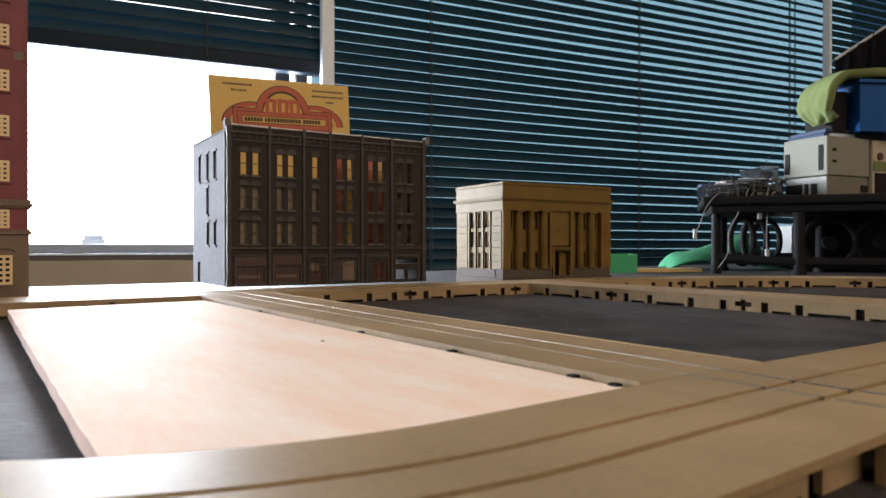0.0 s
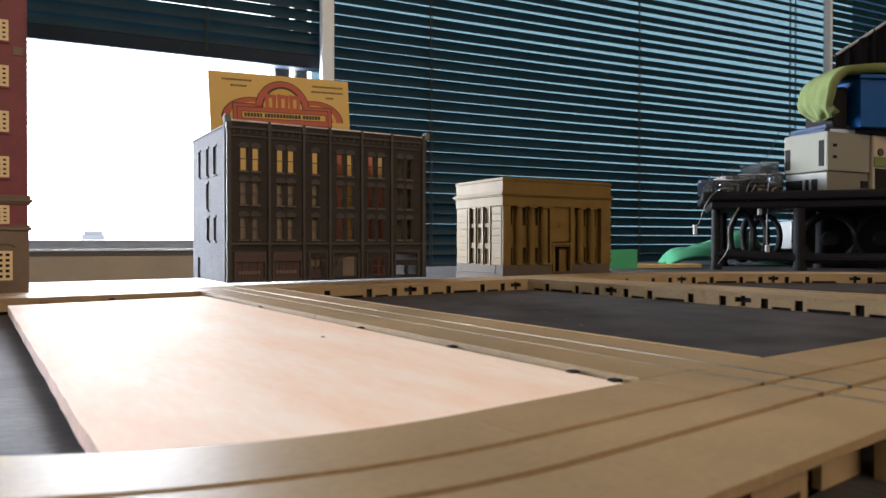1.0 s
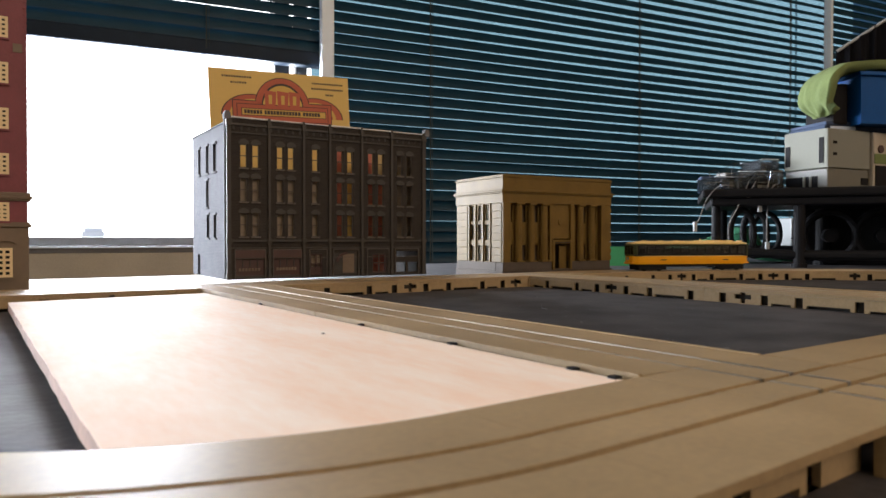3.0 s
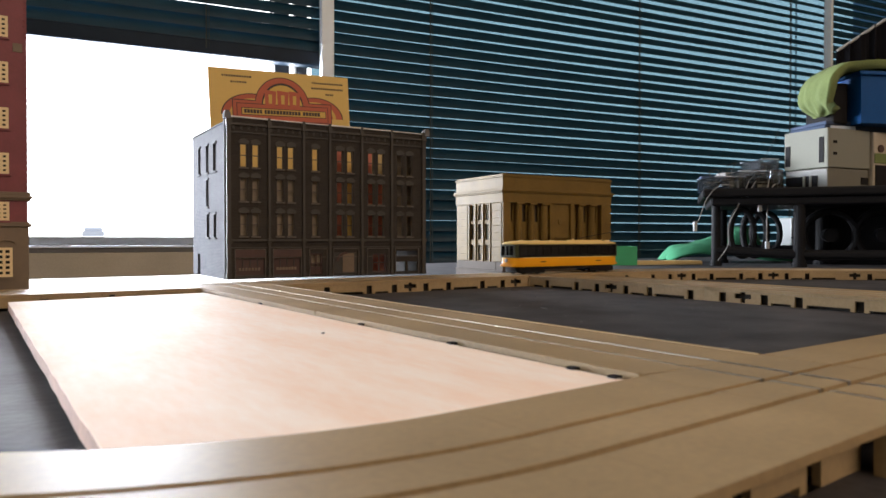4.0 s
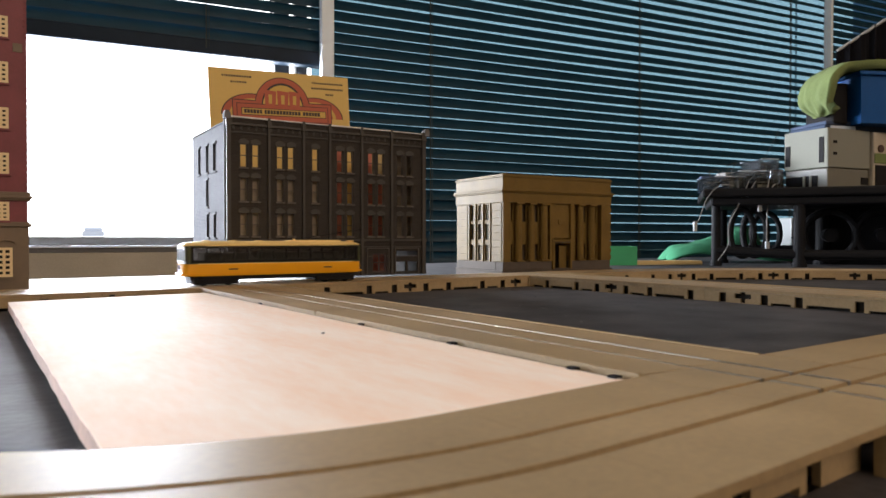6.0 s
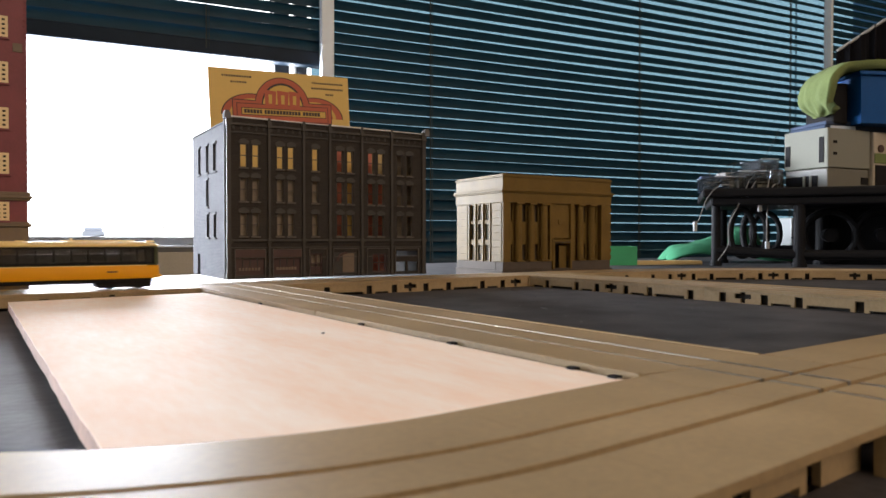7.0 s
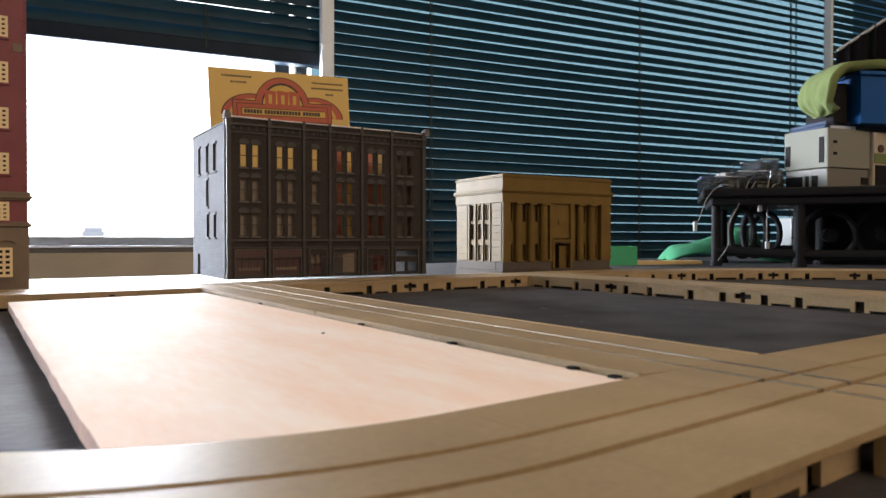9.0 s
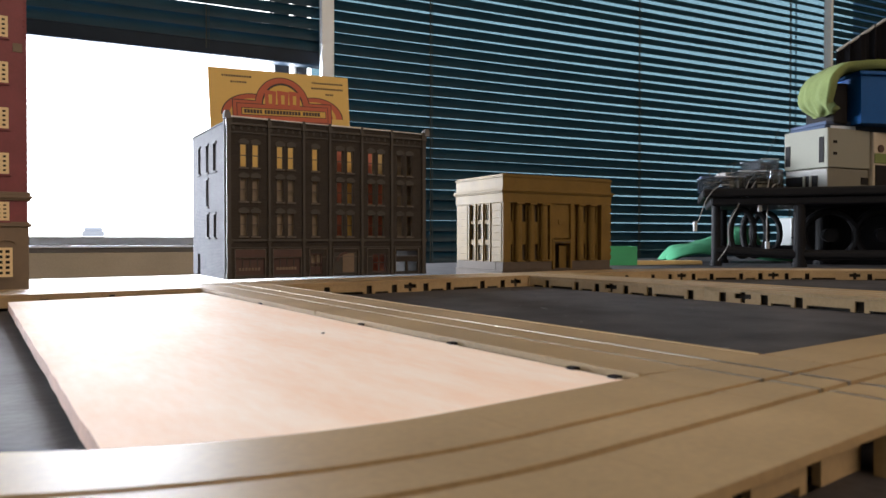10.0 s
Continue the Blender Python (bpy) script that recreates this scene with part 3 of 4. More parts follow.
        for dx in (-0.0055, 0.0055):
            for s in (-1, 1):
                part("wheel", rod((e * 0.029 + dx, s * 0.0040, 0.0022), (e * 0.029 + dx, s * 0.0054, 0.0022), 0.0022, sides=16), UNDER, truck, "small metal wheel")
    part("interior_block", boxes((-0.034, 0.033, -0.0058, 0.0058, 0.0099, 0.0146)), UNDER, ob, "dark block standing for the unlit interior")
    part("underframe", boxes((-0.040, 0.040, -0.0045, 0.0045, 0.0026, 0.0048)), UNDER, ob)
    return ob


TRAM = tram()


def track_pose(s):
    """Pose of the tram whose middle is s metres along the track from the curve's start, onwards to the west."""
    half = 0.029

    def spot(q):
        if q >= 0:
            return Vector((CURVE_X - q, FAR_Y, 0))
        a = -q / CURVE_R
        return Vector((CURVE_X + CURVE_R * math.sin(a), FAR_Y - CURVE_R + CURVE_R * math.cos(a), 0))
    a, b = spot(s + half), spot(s - half)
    mid, d = (a + b) / 2, a - b
    return pose(mid.x, mid.y, 0.0001, 0, 0, math.degrees(math.atan2(-d.y, -d.x)))



# ---- model buildings ----
def share(ob, m, parent=None):
    """Another part on the same mesh."""
    o = ob.copy()
    scene.collection.objects.link(o)
    o.parent = parent or ob.parent
    o.matrix_basis = m
    return o


def sash(w, h, bar=0.0005, y0=0.0006, y1=0.0014, mullion=False):
    rows = [(0, bar, y0, y1, 0, h), (w - bar, w, y0, y1, 0, h), (bar, w - bar, y0, y1, 0, bar), (bar, w - bar, y0, y1, h - bar, h), (bar, w - bar, y0 - 0.0003, y1, h * 0.49, h * 0.49 + bar)]
    if mullion:
        rows.append((w / 2 - bar / 2, w / 2 + bar / 2, y0, y1, bar, h - bar))
    return boxes(*rows)


def mercantile():
    ob = thing("model_shop_building", pose(0.1103, 0.3618, 0, 0, 0, -1.8), "four-storey brown model brick shop building, roofless and hollow", "model building")
    W, D, T = 0.1195, 0.073, 0.0016
    twin = [(6.8, 10.6), (13.2, 17.0), (26.5, 30.2), (32.6, 36.4), (46.5, 50.2), (61.2, 65.0), (67.5, 71.4), (80.6, 84.5), (87.0, 90.8), (99.7, 103.5), (106.1, 109.9)]
    rows = [(58.4, 70.8), (40.7, 52.8), (22.4, 34.5)]
    holes = [(a / 1000, b / 1000, c / 1000, d / 1000) for a, b in twin for c, d in rows]
    shop = [(0.0045, 0.0195, 0.0018, 0.0105), (0.0248, 0.0395, 0.0018, 0.0105), (0.0455, 0.0525, 0.0014, 0.0130), (0.0595, 0.0740, 0.0016, 0.0135),
            (0.0835, 0.0925, 0.0016, 0.0125), (0.0990, 0.1055, 0.0018, 0.0075), (0.1072, 0.1135, 0.0018, 0.0075), (0.0990, 0.1135, 0.0105, 0.0140)]
    front = part("front_wall", pierced(W, 0.0838, T, holes + shop), BRICK_BROWN, ob, "brown brick front wall")
    # windows, each with its sill and arched hood
    one = sill = hood = None
    for a, b in twin:
        for c, d in rows:
            m = pose(a / 1000, 0, c / 1000)
            if one is None:
                one = part("window", sash(0.0038, 0.0123, 0.0004), SASH, ob, "brown sash window frame", m)
                sill = part("sill", boxes((-0.0006, 0.0044, -0.0009, 0.0004, -0.0008, 0.0), bevel=0.0001), SASH, one)
                hood = part("lintel", outline([(-0.0006, 0.0122), (0.0044, 0.0122), (0.0046, 0.0136), (0.0032, 0.0147), (0.0019, 0.0151), (0.0006, 0.0147), (-0.0008, 0.0136)], -0.0005, -0.00002), BROWN_TRIM, one)
            else:
                o = share(one, m)
                share(sill, Matrix.Identity(4), o)
                share(hood, Matrix.Identity(4), o)
    for k, x in enumerate((0.0008, 0.0222, 0.0415, 0.0568, 0.0765, 0.0958, 0.1175)):
        w = 0.0022 if k in (0, 6) else 0.0014
        part("pilaster", boxes((x - w / 2, x + w / 2, -0.0012, -0.00002, 0.0, 0.0850), (x - w / 2 - 0.0004, x + w / 2 + 0.0004, -0.0017, -0.00002, 0.0795, 0.0832),
                               (x - w / 2 - 0.0003, x + w / 2 + 0.0003, -0.0015, -0.00002, 0.0, 0.0030), (x - w / 2 - 0.0003, x + w / 2 + 0.0003, -0.0015, -0.00002, 0.0185, 0.0215), bevel=0.00012), BROWN_TRIM, ob)
    for z0, z1, d in ((0.0196, 0.0208, 0.0012), (0.0160, 0.0166, 0.0008), (0.0760, 0.0768, 0.0007), (0.0800, 0.0812, 0.0011)):
        part("moulding", boxes((0.0, W, -d, -0.00002, z0, z1), bevel=0.0001), BROWN_TRIM, ob)
    for x0 in range(3, 117, 4):
        part("bracket", boxes((x0 / 1000, x0 / 1000 + 0.0011, -0.0004, -0.00002, 0.0780, 0.0800)), BROWN_TRIM, ob)
    # uneven bright edge along the parapet's top, its backlit rim put into pale paint
    for k, (a, b) in enumerate(((0.0, 0.0222), (0.0222, 0.0415), (0.0415, 0.0568), (0.0568, 0.0765), (0.0765, 0.0958), (0.0958, 0.1195))):
        part("coping", boxes((a + 0.0003, b - 0.0003, -0.0010, 0.0018, 0.0838, 0.0847 - 0.00015 * (k % 3)), bevel=0.0003), COPING, ob, "coping painted pale as its backlit rim")
    for x in (0.0, 0.1195):
        part("finial", outline([(x - 0.0014, 0.083), (x + 0.0014, 0.083), (x + 0.0016, 0.0856), (x + 0.0008, 0.0872), (x - 0.0008, 0.0872), (x - 0.0016, 0.0856)], -0.0018, 0.0022), SIDE_GREY, ob, "corner cap lightened like the side wall")
    # ground floor: sign boards, doors, bulkheads
    for a, b in ((0.0042, 0.0200), (0.0244, 0.0400)):
        part("sign_board", boxes((a, b, -0.0007, -0.00002, 0.0112, 0.0152), bevel=0.0001), MAROON, ob, "maroon sign board")
        part("shop_front", boxes((a + 0.0005, b - 0.0005, 0.0007, 0.0012, 0.0018, 0.0105)), MAROON, ob, "maroon shop window")
        # unreadable lettering as bars
        n = 7
        for k in range(n):
            x = a + 0.0020 + k * (b - a - 0.0040) / n
            part("letter_bar", boxes((x, x + 0.0011, 0.00035, 0.00068, 0.0042, 0.0058)), TOWER_TAN, ob, "dull gold lettering bar")
        for f in (0.25, 0.5, 0.75):
            x = a + (b - a) * f
            part("glazing_bar", boxes((x - 0.0002, x + 0.0002, 0.0002, 0.0007, 0.0065, 0.0105)), BROWN_TRIM, ob)
        part("bulkhead", boxes((a, b, -0.0004, -0.00002, 0.0004, 0.0018)), BROWN_TRIM, ob)
    for a, b in ((0.0042, 0.0200), (0.0244, 0.0400), (0.0450, 0.0550), (0.0590, 0.0745), (0.0800, 0.0940), (0.0985, 0.1140)):
        part("shop_frame", boxes((a - 0.0003, a + 0.0001, -0.0006, -0.00002, 0.0004, 0.0156), (b - 0.0001, b + 0.0003, -0.0006, -0.00002, 0.0004, 0.0156), (a + 0.0001, b - 0.0001, -0.0006, -0.00002, 0.0153, 0.0157)), SASH, ob, "worn brown shopfront frame")
        part("transom", boxes((a + 0.0002, b - 0.0002, -0.0008, -0.00072, 0.0108, 0.0111)), SASH, ob)
    door = part("door", sash(0.0070, 0.0116, 0.0007, mullion=True), MAROON, ob, "maroon double door", pose(0.0455, 0, 0.0014))
    part("door_panel", boxes((0.0008, 0.0062, 0.0009, 0.0012, 0.0006, 0.0045)), MAROON, door)
    part("arched_entry", boxes((0.0596, 0.0740, 0.0008, 0.0014, 0.0016, 0.0135)), BROWN_TRIM, ob, "brown blank infill")
    part("infill_panel", boxes((0.0650, 0.0720, 0.0005, 0.0007, 0.0020, 0.0128)), TOWER_TAN, ob, "buff blank infill")
    for k in range(9):
        a0, a1 = math.pi * (0.5 + 0.5 * k / 9), math.pi * (0.5 + 0.5 * (k + 1) / 9)
        c = (0.0672, 0.0085)
        pts = [(c[0] + r * math.cos(a) * 1.25, c[1] + r * math.sin(a)) for r, a in ((0.0052, a0), (0.0052, a1), (0.0040, a1), (0.0040, a0))]
        part("arch_stone", outline(pts, -0.0006, -0.00002), MAROON, ob)
    part("shop_door", sash(0.0090, 0.0109, 0.0008, mullion=True), MAROON, ob, "maroon glazed door", pose(0.0835, 0, 0.0016))
    # side, far side and back walls
    sides = [(0.0185, 0.0262, 0.0580, 0.0728), (0.0350, 0.0418, 0.0583, 0.0733), (0.0535, 0.0600, 0.0588, 0.0735), (0.0350, 0.0418, 0.0393, 0.0540),
             (0.0190, 0.0255, 0.0219, 0.0343), (0.0335, 0.0408, 0.0220, 0.0347), (0.0550, 0.0620, 0.0, 0.0120)]
    narrow = [(a + 0.0003, b - 0.0003, c, d) for a, b, c, d in sides]
    turn = pose(0.0, T + 0.0001, 0, 0, 0, 90)
    left = part("side_wall", pierced(D, 0.0815, T, narrow, -T), SIDE_BRICK, ob, "brick side wall greyed and lightened for its window light", turn)
    for a, b, c, d in narrow[:-1]:
        part("side_window", boxes((a, b, -T + 0.0003, -T + 0.0006, c, d)), DARK, left, "dark blank window")
        part("side_sill", boxes((a - 0.0008, b + 0.0008, -0.00002, 0.0007, c - 0.0012, c), bevel=0.0001), SIDE_GREY, left)
        part("side_lintel", outline([(a - 0.0006, d), (b + 0.0006, d), (b + 0.0002, d + 0.0012), (a - 0.0002, d + 0.0012)], -0.00002, 0.0006), SIDE_GREY, left)
    a, b, c, d = narrow[-1]
    part("side_door", boxes((a, b, -T + 0.0003, -T + 0.0006, c + 0.0002, d)), DARK, left, "dark side door")
    part("corner_strip", boxes((0.0, 0.0022, -0.00002, 0.0008, 0.0, 0.0850), bevel=0.0002), SIDE_GREY, left, "pale corner strip")
    part("side_coping", boxes((0.002, D, -0.0018, 0.0006, 0.0815, 0.0822), bevel=0.0001), SIDE_GREY, left)
    part("far_side_wall", pierced(D, 0.0815, T, []), BRICK_BROWN, ob, "", pose(W, T + 0.0001, 0, 0, 0, 90))
    part("back_wall", pierced(W - 0.003, 0.0815, T, [(0.070, 0.113, 0.0, 0.016)]), BRICK_BROWN, ob, "brown back wall with an opening", pose(0.0015, D + T - 0.002, 0))
    return ob


mercantile()


def header_card():
    """Printed card from the kit, standing inside the hollow building."""
    ob = thing("header_card", pose(0.1103, 0.3618, 0, 0, 0, -1.8) @ pose(0.0048, 0.050, 0.0001, 0, -2.5, 0), "yellow printed card with red arched emblem, standing in the building", "card")
    part("sheet", boxes((0.0033, 0.0913, 0.0, 0.0006, 0.0, 0.1204)), CARD, ob, "yellow card sheet")

    def flat(name, pts, mat, lift, label=""):
        return part(name, outline(pts, -0.0002 * lift, -0.00001), mat, ob, label)

    def bow(cx, cz, r, sx, n=24):
        return [(cx + sx * r * math.cos(math.pi * k / n), cz + r * math.sin(math.pi * k / n)) for k in range(n + 1)]
    flat("lower_block", [(0.004, 0.001), (0.066, 0.001), (0.066, 0.057), (0.004, 0.057)], BROWN_TRIM, 0.6, "dark brown lower left part of the card")
    flat("emblem_wing", bow(0.0285, 0.0935, 0.0125, 1.45), CARD_RED, 0.6, "red print")
    flat("emblem_wing", bow(0.0680, 0.0935, 0.0125, 1.45), CARD_RED, 0.6, "red print")
    flat("emblem_wing_field", bow(0.0290, 0.0935, 0.0100, 1.45), CARD_GOLD, 0.8, "gold print")
    flat("emblem_wing_field", bow(0.0675, 0.0935, 0.0100, 1.45), CARD_GOLD, 0.8, "gold print")
    flat("emblem_wing_line", bow(0.0290, 0.0935, 0.0085, 1.45), CARD_RED, 0.9, "red print")
    flat("emblem_wing_line", bow(0.0675, 0.0935, 0.0085, 1.45), CARD_RED, 0.9, "red print")
    flat("emblem_outline", bow(0.0285, 0.0935, 0.0130, 1.45), INK, 0.5, "dark outline")
    flat("emblem_outline", bow(0.0680, 0.0935, 0.0130, 1.45), INK, 0.5, "dark outline")
    flat("emblem_outline", bow(0.0472, 0.1000, 0.0173, 1.0), INK, 0.95, "dark outline")
    flat("emblem_outline", [(0.0163, 0.0775), (0.0791, 0.0775), (0.0791, 0.1027), (0.0163, 0.1027)], INK, 0.95, "dark outline")
    flat("emblem_base", [(0.0168, 0.0780), (0.0786, 0.0780), (0.0786, 0.1022), (0.0168, 0.1022)], CARD_RED, 1.0, "red print")
    flat("emblem_arch", bow(0.0472, 0.1000, 0.0168, 1.0), CARD_RED, 1.0, "red print")
    flat("emblem_ring", bow(0.0472, 0.1000, 0.0138, 0.95), INK, 1.3, "dark ring")
    flat("emblem_field", bow(0.0472, 0.0985, 0.0140, 0.90), CARD_GOLD, 1.6, "gold print")
    # the maker's mark as plain shapes
    for x in (0.0362, 0.0440, 0.0515):
        flat("mark_shape", [(x, 0.0990), (x + 0.0062, 0.0985), (x + 0.0072, 0.1085), (x - 0.0002, 0.1092)], CARD_RED, 2.0, "red mark")
        flat("mark_notch", [(x + 0.0022, 0.1010), (x + 0.0042, 0.1010), (x + 0.0044, 0.1065), (x + 0.0022, 0.1065)], CARD_GOLD, 2.4)
    flat("emblem_line", [(0.0188, 0.0905), (0.0766, 0.0905), (0.0766, 0.1006), (0.0188, 0.1006)], INK, 1.65, "dark line")
    flat("emblem_panel", [(0.0192, 0.0909), (0.0762, 0.0909), (0.0762, 0.1002), (0.0192, 0.1002)], CARD_RED, 1.7, "red print")
    flat("caption_frame", [(0.0215, 0.0936), (0.0752, 0.0936), (0.0752, 0.0980), (0.0215, 0.0980)], INK, 1.8, "dark frame")
    flat("caption_field", [(0.0220, 0.0940), (0.0747, 0.0940), (0.0747, 0.0976), (0.0220, 0.0976)], CARD_GOLD, 2.1, "gold band")
    x = 0.0232
    rng = random.Random(3)
    for n in (6, 12, 6):
        for k in range(n):
            w = 0.0013 + rng.uniform(0, 0.0005)
            flat("caption_bar", [(x, 0.0947), (x + w, 0.0947), (x + w, 0.0970), (x, 0.0970)], INK, 2.5)
            x += w + 0.00035
        x += 0.0012
    for z, a, b in ((0.1156, 0.0110, 0.0285), (0.1122, 0.0160, 0.0245), (0.1150, 0.0668, 0.0865), (0.1117, 0.0662, 0.0868), (0.1082, 0.0755, 0.0805)):
        x = a
        while x < b:
            w = rng.uniform(0.0006, 0.0013)
            flat("text_bar", [(x, z), (x + w, z), (x + w, z + 0.0011), (x, z + 0.0011)], INK, 0.6)
            x += w + 0.00045
    return ob


header_card()

sheets = thing("red_kit_parts", pose(0.1103, 0.3618, 0, 0, 0, -1.8) @ pose(0, 0.030, 0.0001), "red plastic kit sheets standing inside the building", "kit parts")
part("sheet", boxes((0.0735, 0.0805, 0.0, 0.001, 0.0, 0.0760)), RED_INSIDE, sheets)
part("sheet", boxes((0.0900, 0.0985, 0.001, 0.002, 0.0, 0.0760)), RED_INSIDE, sheets)
part("sheet", boxes((0.0987, 0.1080, 0.001, 0.002, 0.0, 0.0585)), RED_INSIDE, sheets)
part("sheet", boxes((0.0980, 0.1090, 0.004, 0.005, 0.0, 0.0750)), CREAM_INSIDE, sheets, "buff plastic sheet")
part("sheet", boxes((0.0030, 0.0570, -0.0275, -0.0265, 0.0, 0.0560)), DULL_INSIDE, sheets, "added sheet giving the windows a dim interior tone")
part("sheet", boxes((0.0960, 0.1165, -0.0240, -0.0230, 0.018, 0.0760)), DULL_INSIDE, sheets, "added sheet giving the windows a dim interior tone")


def bank():
    ob = thing("model_bank", pose(0.2945, 0.3640, 0, 0, 0, -4), "ochre plastic model bank with tall columns and grey base", "model building")
    W, D = 0.0955, 0.0590
    base, top = 0.0056, 0.0456
    part("core", boxes((0.0016, W - 0.0016, 0.0064, D - 0.0014, 0.0, 0.062)), BANK_DARK, ob)
    part("base", boxes((0.0, 0.0418, 0.0, 0.0086, 0.0, base), (0.0580, W, 0.0, 0.0086, 0.0, base), (-0.0002, 0.0014, 0.0087, D, 0.0, base), (W - 0.0014, W, 0.0087, D, 0.0, base), bevel=0.0002), BANK_BASE, ob, "grey stone base")
    win = [(6.4, 10.0), (17.8, 21.2), (28.2, 31.6), (61.4, 64.7), (72.0, 75.0), (82.4, 84.8)]
    holes = []
    for a, b in win:
        holes += [(a / 1000, b / 1000, 0.0003, 0.0117), (a / 1000, b / 1000, 0.0272, 0.0390)]
    holes.append((0.0422, 0.0574, 0.0, 0.0135))
    wall = part("front_wall", pierced(W - 0.0004, top - base, 0.0010, holes), BANK, ob, "ochre front wall", pose(0.0002, 0.0036, base))
    for a, b in win:
        x = (a + b) / 2000
        part("spandrel", boxes((a / 1000 + 0.0003, b / 1000 - 0.0003, 0.0032, 0.00358, 0.0185, 0.0315), bevel=0.0001), BANK, ob)
        for z in (0.0080, 0.0120, 0.0350, 0.0400):
            part("glazing_bar", boxes((a / 1000, b / 1000, 0.0041, 0.0044, z, z + 0.0004)), BANK_BASE, ob)
        part("glazing_bar", boxes((x - 0.0002, x + 0.0002, 0.0041, 0.0044, base, top - 0.001)), BANK_BASE, ob)
    # fluted half columns
    for x0, x1 in ((0.0108, 0.0170), (0.0218, 0.0275), (0.0322, 0.0388), (0.0652, 0.0713), (0.0757, 0.0820)):
        c, r = (x0 + x1) / 2, (x1 - x0) / 2
        bm = bmesh.new()
        ring0, ring1 = [], []
        for k in range(25):
            a = math.pi * (1 + k / 24)
            q = r * 0.90 * (1 - 0.05 * (k % 2))
            ring0.append(bm.verts.new((c + q * math.cos(a), 0.0018 + q * math.sin(a), base + 0.0012)))
            ring1.append(bm.verts.new((c + 0.90 * q * math.cos(a), 0.0018 + 0.90 * q * math.sin(a), top - 0.0012)))
        for k in range(24):
            bm.faces.new((ring0[k], ring0[k + 1], ring1[k + 1], ring1[k]))
        bm.faces.new(ring0)
        bm.faces.new(ring1)
        col = part("column", bm, BANK, ob, "ochre fluted column")
        part("column_foot", boxes((x0, x1, -0.0014, 0.0060, base, base + 0.0012), bevel=0.0002), BANK, col)
        part("column_cap", boxes((x0, x1, -0.0014, 0.0060, top - 0.0012, top), bevel=0.0002), BANK, col)
    for x0, x1 in ((0.0, 0.0060), (0.0868, W)):
        part("corner_pier", boxes((x0, x1, -0.0004, 0.0087, base, top), bevel=0.0002), BANK, ob)
    # middle bay with the door
    part("middle_bay", boxes((0.0390, 0.0420, -0.0010, 0.0087, base, top), (0.0576, 0.0610, -0.0010, 0.0087, base, top), (0.0420, 0.0576, 0.0010, 0.0087, 0.0215, top), bevel=0.0002), BANK, ob, "ochre middle bay")
    part("medallion", rod((0.0498, 0.0005, 0.0330), (0.0498, 0.0011, 0.0330), 0.0022, sides=20), BANK, ob)
    frame_door = part("door_surround", boxes((0.0412, 0.0428, -0.0016, 0.0008, 0.0, 0.0195), (0.0568, 0.0584, -0.0016, 0.0008, 0.0, 0.0195), (0.0405, 0.0591, -0.0020, 0.0008, 0.0195, 0.0206), (0.0412, 0.0584, -0.0014, 0.0008, 0.0180, 0.0194), bevel=0.00015), BANK, ob, "moulded door surround")
    part("sign_bar", boxes((0.0432, 0.0564, -0.00165, -0.0014, 0.0184, 0.0190)), BANK_DARK, frame_door)
    part("door", boxes((0.0500, 0.0566, 0.0026, 0.0032, 0.0002, 0.0170), bevel=0.0001), BANK, ob, "ochre door leaf")
    part("door_step", boxes((0.0420, 0.0578, -0.0014, 0.0086, 0.0, 0.0006)), BANK_BASE, ob)
    # entablature and parapet round all sides
    for name, z0, z1, g in (("frieze", 0.0456, 0.0520, 0.0006), ("cornice", 0.0520, 0.0530, 0.0014), ("cornice", 0.0530, 0.0541, 0.0022), ("cornice", 0.0541, 0.0549, 0.0014), ("parapet", 0.0549, 0.0625, 0.0004), ("parapet_cap", 0.0625, 0.0636, 0.0010), ("parapet_cap", 0.0636, 0.0646, 0.0002)):
        part(name, boxes((-g, W + g, -g, D + g, z0, z1), bevel=0.0002), BANK, ob)
    part("roof_vent", rod((0.006, 0.004, 0.0646), (0.006, 0.004, 0.0662), 0.0005), BANK_BASE, ob)
    part("roof_vent", rod((0.046, 0.004, 0.0646), (0.046, 0.004, 0.0662), 0.0005), BANK_BASE, ob)
    # side walls: window bay between coursed piers
    tall = [(0.0150, 0.0205), (0.0240, 0.0295), (0.0335, 0.0390)]
    side_holes = []
    for a, b in tall:
        side_holes += [(a, b, 0.0006, 0.0112), (a, b, 0.0150, 0.0258), (a, b, 0.0285, 0.0390)]
    for mirror, m in ((1, pose(0.0012, 0.0012, base, 0, 0, 90)), (0, pose(W - 0.0002, 0.0012, base, 0, 0, 90))):
        side = part("side_wall", pierced(D - 0.0014, top - base, 0.0010, side_holes), BANK, ob, "pale side wall with three tall windows", m)
        if not mirror:
            continue
        for a, b in tall:
            part("mullion", boxes((a - 0.0022, a - 0.0004, 0.00102, 0.0020, 0.0, top - base), bevel=0.0002), BANK, side)
            for z in (0.0060, 0.0340):
                part("glazing_bar", boxes((a, b, 0.0003, 0.0006, z, z + 0.0005)), BANK, side)
            part("glazing_bar", boxes(((a + b) / 2 - 0.0003, (a + b) / 2 + 0.0003, 0.0002, 0.0006, 0.0, top - base - 0.001)), BANK, side)
        part("mullion", boxes((0.0396, 0.0414, 0.00102, 0.0020, 0.0, top - base), bevel=0.0002), BANK, side)
        for k in range(8):
            z = 0.0002 + k * 0.00495
            part("stone_course", boxes((0.0002, 0.0118, 0.00102, 0.0016, z, z + 0.0046), bevel=0.0002), BANK, side)
            part("stone_course", boxes((0.0430, D - 0.0016, 0.00102, 0.0016, z, z + 0.0046), bevel=0.0002), BANK, side)
